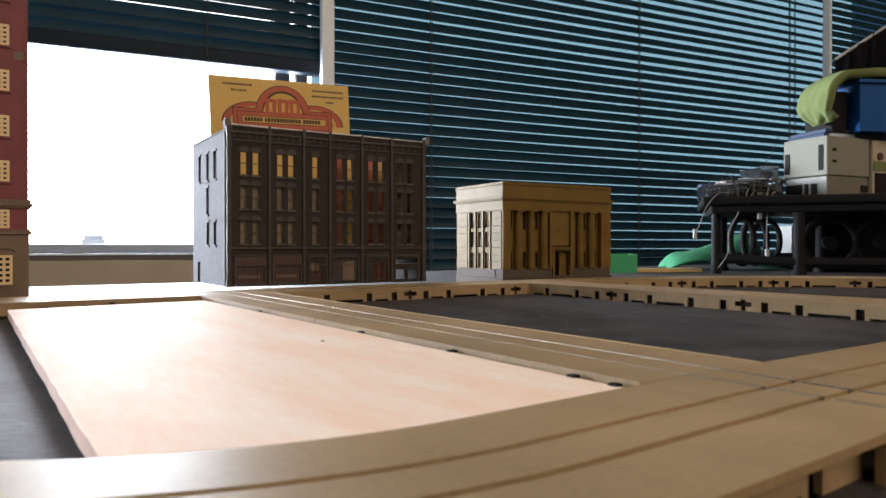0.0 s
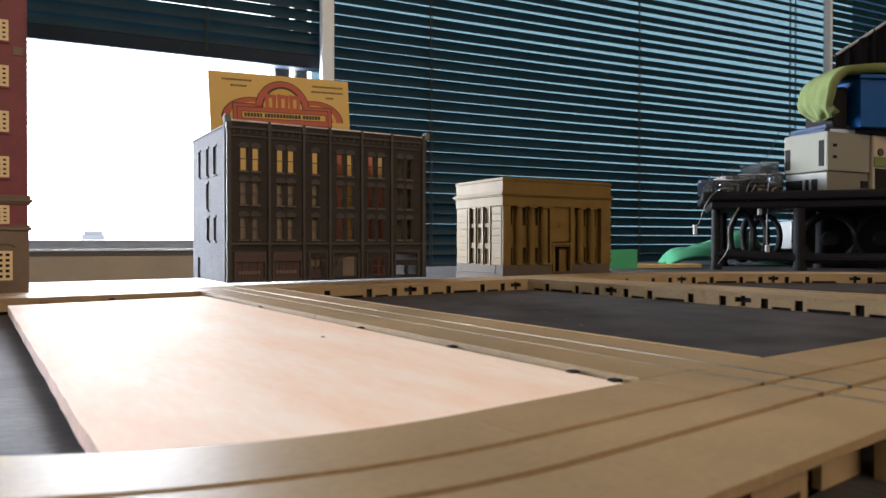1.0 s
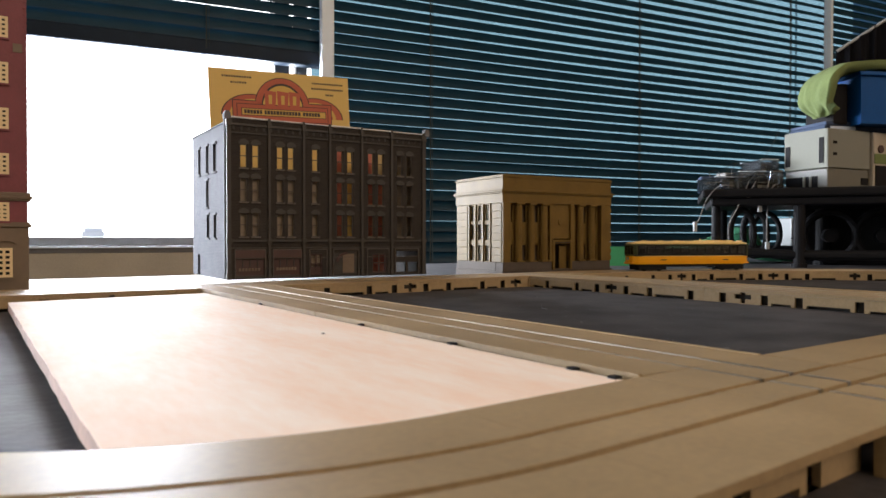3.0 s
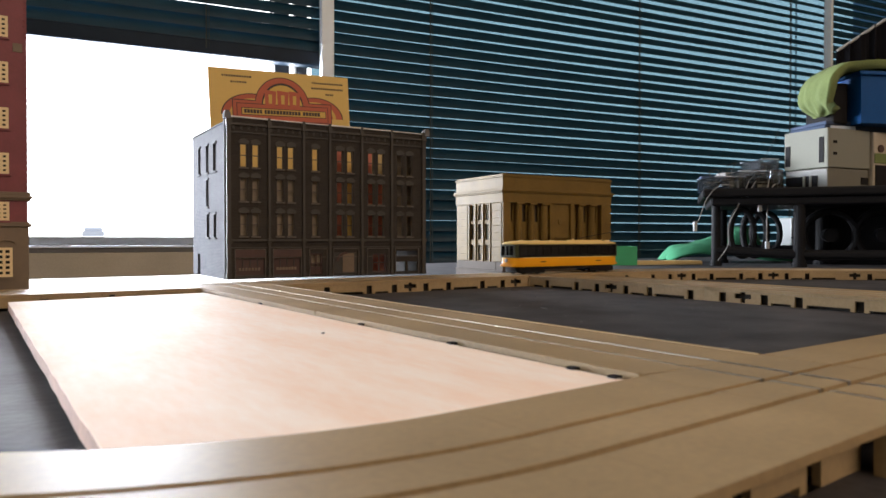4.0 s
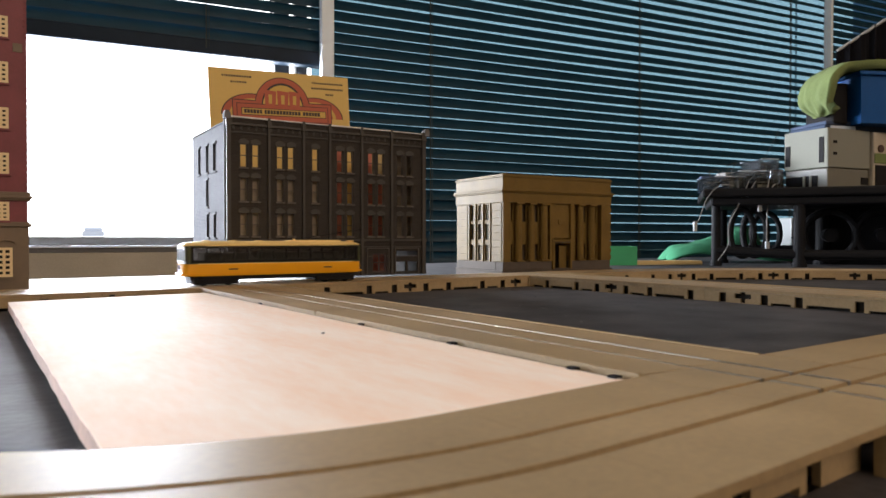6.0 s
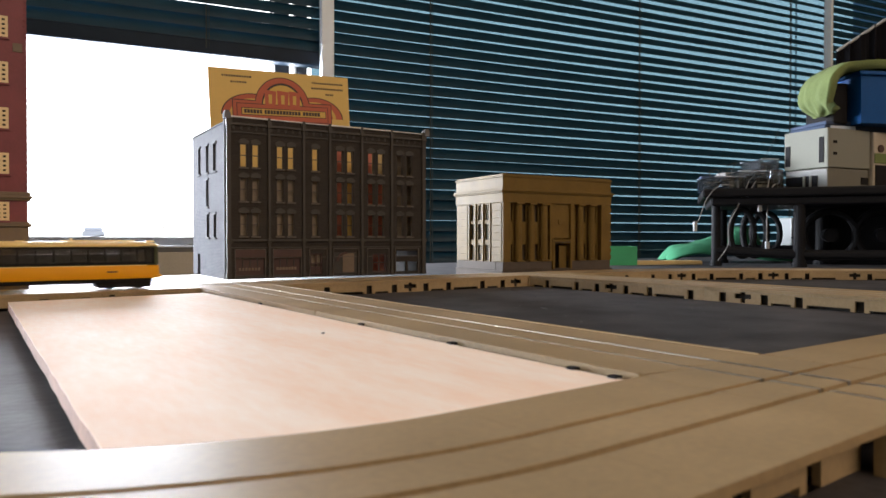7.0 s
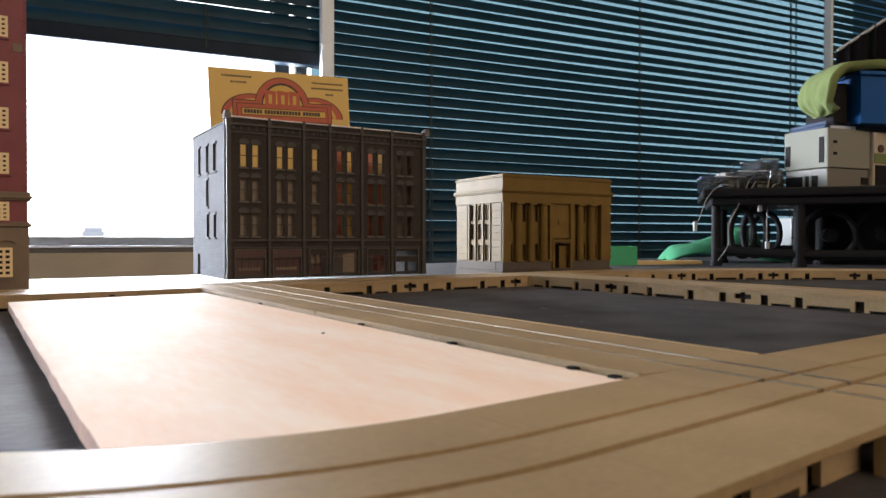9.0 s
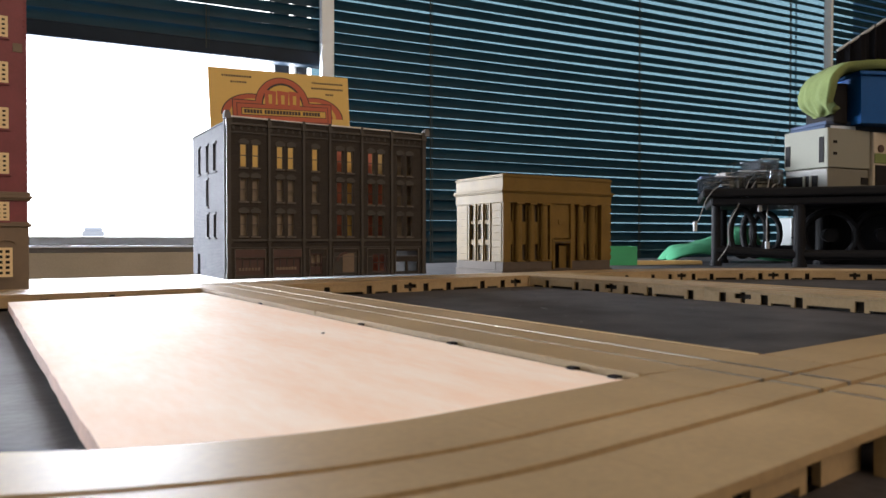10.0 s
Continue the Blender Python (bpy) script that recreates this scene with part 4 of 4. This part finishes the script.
    for k in range(8):
        z = base + 0.0008 + k * 0.0049
        part("quoin", boxes((W + 0.0001, W + 0.0016, 0.0004, 0.0090, z, z + 0.0030), bevel=0.0002), BANK, ob)
    part("pavement_slab", boxes((-0.001, W + 0.001, -0.001, D + 0.001, -0.0010, -0.00005)), BANK_BASE, ob)
    part("footing", boxes((-0.0005, W + 0.0005, -0.0005, D + 0.0005, BED, -0.0011)), BANK_BASE, ob)
    return ob


bank()


def tower():
    ob = thing("model_tower", pose(0.0217, 0.3540, 0, 0, 0, 0), "tall oxide red model office tower with cream windows and tan base", "model building")
    W, D = 0.075, 0.055
    part("core", boxes((-W + 0.002, -0.002, 0.002, D, BED, 0.210)), DARK, ob)
    part("base", boxes((-W, 0.0, 0.0, D, BED, 0.0262), bevel=0.0004), TOWER_TAN, ob, "tan stone base")
    part("brick_shaft", boxes((-W, -0.0004, 0.0004, D, 0.0262, 0.205), bevel=0.0003), TOWER_RED, ob, "red brick shaft")
    for z0, z1, g in ((0.0262, 0.0275, 0.0010), (0.0275, 0.0283, 0.0004), (0.0375, 0.0384, 0.0006), (0.0384, 0.0396, 0.0014), (0.0396, 0.0412, 0.0006)):
        part("string_course", boxes((-W - g, g, -g, D + g, z0, z1), bevel=0.0002), TOWER_TAN, ob, "tan string course")
    rows = [(0.0046, 0.0172), (0.0288, 0.0368), (0.0488, 0.0578), (0.0682, 0.0772), (0.0877, 0.0967), (0.1072, 0.1162), (0.1267, 0.1357), (0.1462, 0.1552), (0.1657, 0.1747)]
    for k, (z0, z1) in enumerate(rows):
        for c in (-0.0125, -0.030, -0.0475):
            w = 0.0100 if k else 0.0115
            h = z1 - z0
            g, n = 0.0011, 4 if k else 5
            cells = [(g + i * (w - g) / 4, (i + 1) * (w - g) / 4, g + j * (h - g) / n, (j + 1) * (h - g) / n) for i in range(4) for j in range(n)]
            win = part("window", pierced(w, h, 0.0005, cells, -0.0006), WINDOW_CREAM, ob, "cream lattice window frame", pose(c - w / 2 + (0.0003 if k else 0.0006), 0.0004 if k else 0.0, z0))
            part("pane", boxes((0.0003, w - 0.0003, -0.0002, -0.00001, 0.0003, h - 0.0003)), DARK, win)
            part("sill", boxes((-0.0005, w + 0.0005, -0.0009, -0.00002, -0.0009, -0.00005)), TOWER_TAN if k == 0 else TOWER_RED, win)
    # toothed corner bricks
    for k in range(60):
        z = 0.0425 + k * 0.0027
        if z < 0.2:
            part("quoin", boxes((-0.0018, -0.0003, 0.0001, 0.003, z, z + 0.0014)), TOWER_RED, ob)
    part("plaque", boxes((-0.0055, -0.0020, 0.0, 0.0004, 0.1015, 0.1052)), TOWER_TAN, ob, "small tan plaque")
    part("arch_hood", tube([(-0.0115, -0.0003, 0.0196), (-0.009, -0.0004, 0.0203), (-0.0062, -0.0004, 0.0198), (-0.0050, -0.0003, 0.0186)], 0.0004), TOWER_TAN, ob)
    return ob


tower()


# ---- stand and the things round it ----
CAMF = pose(0, 0, 0, 0, 0, -YAW)


def spot(r, f, z, turn=0):
    """A place given to the right of and ahead of the table's near edge, where the stand's pieces line up."""
    return CAMF @ pose(r, f, z, 0, 0, turn)


def stand():
    ob = thing("black_stand", spot(0.2650, 0.70, BED, -18), "low black plastic stand with thick legs and round rings", "stand")
    top = part("top", boxes((-0.006, 0.36, -0.010, 0.13, 0.0680, 0.0765), (0.002, 0.36, -0.006, 0.12, 0.0600, 0.0680), bevel=0.002), BLACK_PLASTIC, ob, "black plastic top")
    for x, y, r in ((0.0075, 0.006, 0.0046), (0.0820, 0.0, 0.0057), (0.118, 0.09, 0.007), (0.020, 0.11, 0.0058), (0.32, 0.0, 0.0072), (0.32, 0.11, 0.007)):
        leg = part("leg", rod((x, y, 0.0), (x, y, 0.0602), r, r * 0.92, 16), BLACK_PLASTIC, ob, "round black leg")
        part("foot", rod((x, y, 0.0), (x, y, 0.004), r * 1.25, sides=16), BLACK_PLASTIC, leg)
    part("lower_bar", rod((0.0085, 0.006, 0.016), (0.0820, 0.0, 0.012), 0.0048), BLACK_PLASTIC, ob)
    part("lower_bar", rod((0.0820, 0.0, 0.012), (0.32, 0.0, 0.012), 0.0048), BLACK_PLASTIC, ob)
    part("lower_bar", rod((0.020, 0.11, 0.016), (0.32, 0.11, 0.014), 0.0048), BLACK_PLASTIC, ob)
    part("back_panel", boxes((0.098, 0.36, 0.09, 0.096, 0.0, 0.0598)), BLACK_PLASTIC, ob, "black back panel")
    for x, y, rx, rz, t in ((0.033, 0.02, 0.0110, 0.0235, 0.0032), (0.048, 0.05, 0.0115, 0.0235, 0.0034), (0.062, 0.08, 0.014, 0.022, 0.003)):
        pts = [(x + rx * math.cos(a), y + 0.15 * rx * math.sin(a), 0.0335 + rz * math.sin(a)) for a in [2 * math.pi * k / 14 for k in range(15)]]
        part("ring", tube(pts, t, 8), BLACK_PLASTIC, ob, "black oval ring")
    for x, rr in ((0.118, 0.024), (0.165, 0.024), (0.215, 0.024)):
        pts = [(x + rr * math.cos(a), 0.05, 0.031 + rr * math.sin(a)) for a in [2 * math.pi * k / 14 for k in range(15)]]
        wheel = part("ring", tube(pts, 0.004, 8), BLACK_PLASTIC, ob, "black oval ring")
        part("hub", rod((x, 0.045, 0.031), (x, 0.058, 0.031), 0.007, sides=16), BLACK_PLASTIC, wheel)
    return ob


stand()


def ivory_case():
    ob = thing("ivory_case", spot(0.3785, 0.690, BED + 0.0765, 25), "ivory plastic equipment case with dark slots on a black stand", "equipment case")
    # local x runs away to the right, local y away to the left
    L, D = 0.064, 0.050
    body = part("upper_case", boxes((0, L, 0, D, 0.0215, 0.0605), bevel=0.0012), IVORY, ob, "ivory upper case")
    lower = part("lower_case", boxes((0.0012, L - 0.001, 0.0012, D - 0.001, 0.0, 0.0210), bevel=0.001), IVORY_DARK, ob, "shaded lower case")
    for y0, y1, z0, z1 in ((0.0045, 0.0095, 0.0265, 0.0520), (0.0425, 0.0480, 0.0255, 0.0465)):
        part("slot", boxes((-0.0006, 0.0004, y0, y1, z0, z1)), DARK, body, "dark slot")
    for z in (0.0340, 0.0455):
        part("slot", boxes((0.0075, 0.0130, -0.0005, 0.0004, z, z + 0.0028)), DARK, body, "small dark slot")
    for y0, y1 in ((0.0120, 0.0180), (0.0210, 0.0250), (0.0290, 0.0480)):
        part("port", boxes((0.0004, 0.0015, y0, y1, 0.0005, 0.0140)), DARK, lower, "dark port")
    part("port", boxes((0.0510, 0.0620, 0.0004, 0.0015, 0.0060, 0.0130)), DARK, lower, "dark port")
    for k in range(2):
        part("pillar", boxes((-0.0002, 0.0011, 0.0182 + k * 0.0072, 0.0207 + k * 0.0072, 0.0, 0.0145), bevel=0.0003), IVORY, lower)
    return ob


ivory_case()
side = thing("olive_case", spot(0.4390, 0.715, BED + 0.0765, 25), "brown and olive device beside the ivory case", "equipment case")
part("case", boxes((0, 0.07, 0, 0.05, 0.0, 0.0600), bevel=0.0015), PANEL, side)
part("dial", rod((0.010, -0.0015, 0.043), (0.010, 0.0005, 0.043), 0.004, sides=16), MAROON, side)
part("dark_panel", boxes((0.002, 0.06, -0.0012, 0.0, 0.002, 0.026)), DARK, side)
part("olive_panel", boxes((0.0006, 0.06, -0.0010, 0.0, 0.028, 0.038)), CLOTH, side)

flat_case = thing("dark_blue_case", spot(0.3850, 0.708, BED + 0.0765 + 0.0606, 14), "flat dark blue case with a pale label strip", "case")
part("tray", boxes((0, 0.085, 0, 0.05, 0.0, 0.0055), bevel=0.0012), STEEL_BLUE, flat_case)
part("lid", boxes((0.001, 0.05, -0.0008, 0.049, 0.0056, 0.0095), bevel=0.001), STEEL_BLUE, flat_case, "dark blue lid")
part("label_strip", boxes((0.006, 0.036, -0.0014, -0.0002, 0.0010, 0.0046)), FAR_GREY, flat_case, "pale label strip")

bin_ = thing("blue_bin", spot(0.4170, 0.700, BED + 0.1427, 8), "blue plastic storage bin", "storage bin")
bm = bmesh.new()
ring = []
for z, g in ((0.0, 0.0), (0.050, 0.0030)):
    ring.append([bm.verts.new(p) for p in ((-g, -g, z), (0.10 + g, -g, z), (0.10 + g, 0.07 + g, z), (-g, 0.07 + g, z))])
for z, g in ((0.050, 0.0010), (0.003, -0.002)):
    ring.append([bm.verts.new(p) for p in ((-g, -g, z), (0.10 + g, -g, z), (0.10 + g, 0.07 + g, z), (-g, 0.07 + g, z))])
for a, b in zip(ring, ring[1:]):
    for k in range(4):
        bm.faces.new((a[k], a[(k + 1) % 4], b[(k + 1) % 4], b[k]))
bm.faces.new(ring[0])
bm.faces.new(ring[-1])
part("body", bm, BLUE, bin_, "blue plastic body")
part("rim", boxes((-0.006, 0.106, -0.006, -0.002, 0.0470, 0.0510), (-0.006, -0.002, -0.002, 0.076, 0.0470, 0.0510), bevel=0.0008), BLUE, bin_)
part("side_cheek", boxes((-0.022, -0.005, 0.012, 0.055, 0.0005, 0.042), bevel=0.002), DARK, bin_, "dark side box")


def draped_cloth(name, rows, m, mat, thick, label, seed):
    """A cloth laid over things: rows of cross-sections with folds."""
    bm = bmesh.new()
    rng = random.Random(seed)
    grid = []
    nu, nv = 72, 40
    for i in range(nu + 1):
        u = i / nu * (len(rows) - 1)
        k = min(int(u), len(rows) - 2)
        t = u - k
        near = [rows[min(max(q, 0), len(rows) - 1)] for q in (k - 1, k, k + 1, k + 2)]
        cx, cy, cz, wid, sag = [0.5 * (2 * p1 + (p2 - p0) * t + (2 * p0 - 5 * p1 + 4 * p2 - p3) * t * t + (3 * p1 - p0 - 3 * p2 + p3) * t ** 3) for p0, p1, p2, p3 in zip(*near)]
        line = []
        for j in range(nv + 1):
            s = j / nv * 2 - 1
            fold = noise.noise(Vector((i * 0.08, j * 0.12, seed))) * 0.0034 + noise.noise(Vector((i * 0.20, j * 0.227, seed + 5))) * 0.0004
            line.append(bm.verts.new((cx + fold * 0.8, cy + s * wid, cz - sag * abs(s) ** 2.2 + fold)))
        grid.append(line)
    for i in range(nu):
        for j in range(nv):
            bm.faces.new((grid[i][j], grid[i + 1][j], grid[i + 1][j + 1], grid[i][j + 1]))
    ob = part(name, bm, mat, None, "", m)
    sol = ob.modifiers.new("thickness", "SOLIDIFY")
    sol.thickness = thick
    for f in ob.data.polygons:
        f.use_smooth = True
    return tagged(ob, label, "cloth")


draped_cloth("yellow_green_cloth", [(-0.034, 0.012, 0.0075, 0.014, 0.000), (-0.0405, 0.012, 0.0120, 0.018, 0.000), (-0.0455, 0.012, 0.024, 0.021, 0.001), (-0.0430, 0.012, 0.040, 0.022, 0.002), (-0.0345, 0.012, 0.0520, 0.022, 0.002),
                                    (-0.0195, 0.012, 0.0595, 0.022, 0.002), (-0.002, 0.014, 0.0622, 0.024, 0.002), (0.021, 0.020, 0.0628, 0.030, 0.003), (0.06, 0.030, 0.0630, 0.038, 0.005), (0.11, 0.030, 0.0620, 0.038, 0.005)],
             spot(0.4170, 0.700, BED + 0.1427, 8), CLOTH, 0.009, "crumpled yellow-green cloth draped over a blue bin", 4)
draped_cloth("green_cloth", [(0.0, 0.0, 0.0040, 0.02, 0.0005), (0.010, 0.0, 0.018, 0.03, 0.010), (0.035, 0.0, 0.024, 0.034, 0.014), (0.058, 0.0, 0.030, 0.036, 0.017), (0.078, 0.0, 0.041, 0.036, 0.022), (0.100, 0.0, 0.040, 0.036, 0.022), (0.125, 0.0, 0.012, 0.034, 0.006), (0.15, 0.0, 0.004, 0.03, 0.002)],
             spot(0.262, 0.835, BED), GREEN_CLOTH, 0.003, "crumpled bright green cloth on the table", 9)
box_g = thing("green_box", spot(0.1715, 0.72, BED, 2), "small bright green open box on the table", "box")
part("box_wall", pierced(0.0285, 0.0195, 0.0012, []), GREEN, box_g)
part("box_wall", pierced(0.0285, 0.0195, 0.0012, []), GREEN, box_g, "", pose(0, 0.0278, 0))
for x in (0.0012, 0.0285):
    part("box_wall", pierced(0.0264, 0.0195, 0.0012, []), GREEN, box_g, "", pose(x, 0.0013, 0, 0, 0, 90))
part("box_bottom", boxes((0.0013, 0.0272, 0.0013, 0.0277, 0.0001, 0.0012)), GREEN, box_g)
strip = thing("cream_board", spot(0.198, 0.730, BED, 9), "narrow cream board lying on the table", "board")
part("board", boxes((0, 0.078, 0, 0.022, 0.0, 0.0042), bevel=0.0006), CREAM_INSIDE, strip)
white_box = thing("white_box", spot(0.420, 0.845, BED, 6), "small white plastic box behind the stand", "box")
part("body", boxes((0, 0.044, 0, 0.03, 0.0, 0.053), bevel=0.0015), WHITE_PLASTIC, white_box)
part("groove", boxes((0.0, 0.044, -0.0004, 0.0004, 0.0280, 0.0292)), DARK, white_box)

# clear plastic boxes, wires and connectors on the stand's top
STOP = BED + 0.0766


def clear_box(r, f, turn, w, d, h, fill):
    ob = thing("clear_plastic_box", spot(r, f, STOP, turn), "clear plastic parts box with wiring inside", "parts box", "clear boxes on the stand")
    part("box_wall", pierced(w, h, 0.0008, []), CLEAR, ob)
    part("box_wall", pierced(w, h, 0.0008, []), CLEAR, ob, "", pose(0, d, 0))
    part("box_wall", pierced(d - 0.001, h, 0.0008, []), CLEAR, ob, "", pose(0.0008, 0.0009, 0, 0, 0, 90))
    part("box_wall", pierced(d - 0.001, h, 0.0008, []), CLEAR, ob, "", pose(w, 0.0009, 0, 0, 0, 90))
    part("rim", boxes((0, w, -0.0004, 0.0010, h, h + 0.0010), bevel=0.0003), FAR_GREY, ob, "pale rim")
    part("rim", boxes((0, w, d - 0.0002, d + 0.0012, h, h + 0.0010), bevel=0.0003), FAR_GREY, ob, "pale rim")
    rng = random.Random(fill)
    for k in range(fill):
        z = rng.uniform(0.002, h * 0.8)
        pts = [(rng.uniform(0.05, 0.95) * w, rng.uniform(0.15, 0.85) * d, max(0.001, z + rng.uniform(-0.004, 0.004))) for _ in range(6)]
        part("coiled_wire", tube(pts, rng.uniform(0.0004, 0.0008), 5), rng.choice([WIRE_GREY, WIRE_BLACK, WIRE_GREY, STEEL_BLUE]), ob)
    return ob


clear_box(0.2730, 0.705, 4, 0.034, 0.040, 0.013, 9)
clear_box(0.3000, 0.712, -4, 0.030, 0.045, 0.019, 10)
clear_box(0.3330, 0.735, 6, 0.020, 0.040, 0.034, 6)
for k, (r, f, w, h, mat) in enumerate(((0.272, 0.74, 0.026, 0.017, STEEL_BLUE), (0.288, 0.705, 0.010, 0.009, WIRE_GREY), (0.312, 0.70, 0.022, 0.007, UNDER), (0.302, 0.75, 0.024, 0.022, WIRE_GREY), (0.318, 0.706, 0.012, 0.012, WIRE_BLACK))):
    ob = thing("circuit_module", spot(r, f, STOP, 7 * k - 10), "small grey electronic module among the wires", "electronic module", "modules on the stand")
    part("board", boxes((0, w, 0, 0.018, 0.0, h), bevel=0.001), mat, ob)
    part("terminal", boxes((0.002, w * 0.6, -0.001, 0.0, h * 0.3, h * 0.7)), IVORY_DARK, ob)


def wire(name, pts, mat, radius, label, plug=None):
    ob = thing(name, spot(0, 0, 0), label, "wire", "hanging wires")
    part("lead", tube(pts, radius * 0.7, 6), mat, ob)
    if plug:
        a = Vector(pts[-1])
        part("connector", boxes((a.x - 0.0017, a.x + 0.0017, a.y - 0.0017, a.y + 0.0017, a.z - plug, a.z + 0.001), bevel=0.0005), WHITE_PLASTIC, ob, "white plastic connector")
    return ob


wire("hanging_wire", [(0.290, 0.70, STOP + 0.004), (0.272, 0.690, STOP + 0.003), (0.259, 0.688, STOP - 0.010), (0.251, 0.688, 0.040), (0.2475, 0.688, 0.0375)], WIRE_GREY, 0.0007, "thin grey wire with a white plug, hanging off the stand", 0.009)
wire("hanging_wire", [(0.305, 0.700, STOP + 0.008), (0.298, 0.688, STOP + 0.002), (0.288, 0.686, 0.052), (0.280, 0.686, 0.035), (0.279, 0.686, 0.015), (0.270, 0.688, 0.0)], WIRE_GREY, 0.0007, "thin grey wire hanging off the stand")
wire("hanging_wire", [(0.312, 0.700, STOP + 0.008), (0.303, 0.688, STOP + 0.001), (0.2985, 0.686, 0.066)], WIRE_GREY, 0.0006, "thin grey wire with a white plug, hanging off the stand", 0.006)
wire("hanging_wire", [(0.325, 0.700, STOP + 0.010), (0.318, 0.687, STOP + 0.002), (0.311, 0.685, 0.058), (0.3095, 0.685, 0.056)], WIRE_GREY, 0.0008, "thin grey wire with a white plug, hanging off the stand", 0.008)
wire("hanging_wire", [(0.335, 0.705, STOP + 0.006), (0.322, 0.687, STOP + 0.0), (0.317, 0.685, 0.050), (0.3165, 0.685, 0.025), (0.3170, 0.685, 0.0175)], WIRE_GREY, 0.0009, "grey wire with a white plug, hanging off the stand", 0.010)
wire("aerial_wire", [(0.322, 0.72, STOP + 0.004), (0.330, 0.725, STOP + 0.030), (0.343, 0.730, STOP + 0.050), (0.352, 0.735, STOP + 0.066)], WIRE_BLACK, 0.0005, "thin black wire standing up from the stand")
wire("aerial_wire", [(0.300, 0.72, STOP + 0.004), (0.296, 0.72, STOP + 0.020), (0.301, 0.72, STOP + 0.029), (0.290, 0.72, STOP + 0.024)], WIRE_BLACK, 0.0005, "thin black wire curling over the boxes")

rng = random.Random(21)
for k in range(12):
    r0, f0 = rng.uniform(0.266, 0.335), rng.uniform(0.700, 0.735)
    pts = [(r0, f0, STOP + 0.001)]
    for j in range(4):
        pts.append((pts[-1][0] + rng.uniform(-0.012, 0.014), f0 + rng.uniform(-0.006, 0.006), STOP + rng.uniform(0.004, 0.026) * (1 - 0.2 * j)))
    pts.append((pts[-1][0] + 0.006, f0, STOP + 0.001))
    wire("loose_wire", pts, rng.choice([WIRE_GREY, WIRE_BLACK, STEEL_BLUE, WIRE_BLACK]), rng.uniform(0.0004, 0.0008), "loose thin wire tangled on the stand")
for k in range(5):
    ob = thing("clear_plastic_sleeve", spot(0.262 + 0.016 * k, 0.698 + 0.004 * (k % 2), STOP, 20 * (k % 3) - 18), "bent clear plastic sleeve among the wires", "plastic sleeve", "sleeves on the stand")
    part("sleeve", boxes((0, 0.014 + 0.003 * (k % 2), 0, 0.012, 0.0002, 0.008 + 0.003 * k), bevel=0.002), CLEAR, ob)


def dark_drape():
    """Dark pleated fabric hanging from a slanting white rod beside the blind."""
    ob = thing("dark_fabric", spot(0.606, 1.06, 0), "black pleated fabric hanging from a white rod", "fabric")
    a, b = Vector((-0.012, 0.0, 0.305)), Vector((0.22, 0.0, 0.455))
    part("rod", rod(a, b, 0.0022), WHITE_PLASTIC, ob, "slanting white rod")
    bm = bmesh.new()
    grid = []
    for i in range(61):
        t = i / 60
        p = a.lerp(b, t)
        col = []
        for j in range(11):
            s = j / 10
            col.append(bm.verts.new((p.x + 0.004 * math.sin(t * 40 + s), 0.010 * math.sin(t * 70 + 0.8 * math.sin(s * 5)) * (0.3 + s), p.z - s * (p.z + 0.02))))
        grid.append(col)
    for i in range(60):
        for j in range(10):
            bm.faces.new((grid[i][j], grid[i + 1][j], grid[i + 1][j + 1], grid[i][j + 1]))
    cloth = part("pleats", bm, BLACK_CLOTH, ob, "black pleated fabric")
    sol = cloth.modifiers.new("thickness", "SOLIDIFY")
    sol.thickness = 0.0015
    return ob


dark_drape()


# crumbs and dust on the black tabletop
rng = random.Random(11)
bm = bmesh.new()
for k in range(170):
    x, y = rng.uniform(0.12, 0.262), rng.uniform(0.078, 0.30)
    r = rng.uniform(0.00015, 0.0004) * (2.2 if k % 17 == 0 else 1)
    a = rng.uniform(0, 3)
    c, s = math.cos(a), math.sin(a)
    q = rng.uniform(0.5, 1.6) * (3 if k % 13 == 0 else 1)
    m = Matrix.Translation((x, y, BED + r * 0.12)) @ pose(0, 0, 0, 0, 0, math.degrees(a)) @ Matrix.Diagonal((r * q, r * 0.8, r * 0.25, 1))
    bmesh.ops.create_icosphere(bm, subdivisions=1, radius=1.0, matrix=m)
tagged(part("dust_crumbs", bm, SIDE_GREY), "pale dust crumbs scattered on the black board", "dust", kind="stuff")

off = thing("grey_wedge", pose(0.072, 0.352, BED, 0, 0, -12), "small dark grey wedge behind the tram road", "plastic strip")
part("strip", outline([(0.0, 0.0), (0.030, 0.0), (0.028, 0.0022), (0.006, 0.0040)], 0.0, 0.006), ALU, off)

m = Matrix.Translation((0.0673, 0.1487, -0.0009)) @ Matrix.Diagonal((0.0005, 0.0004, 0.0002, 1))
bm = bmesh.new()
bmesh.ops.create_icosphere(bm, subdivisions=2, radius=1.0, matrix=m)
tagged(part("dirt_crumb", bm, INK), "tiny dark crumb lying on the plywood", "crumb")


def motions():
    rows = [(0.0, -0.400), (1.0, -0.300), (1.5, -0.250), (1.8, -0.2165), (2.2, -0.174), (2.5, -0.1445), (2.7, -0.125), (3.2, -0.072), (3.8, -0.0115), (4.2, 0.0272), (4.6, 0.065), (5.0, 0.1033),
            (5.5, 0.1455), (5.7, 0.165), (6.3, 0.222), (6.8, 0.2710), (7.0, 0.2893), (7.2, 0.3070), (7.6, 0.3360), (8.2, 0.376), (9.0, 0.425), (10.0, 0.480)]
    walk(TRAM, [(t, track_pose(s)) for t, s in rows])


motions()
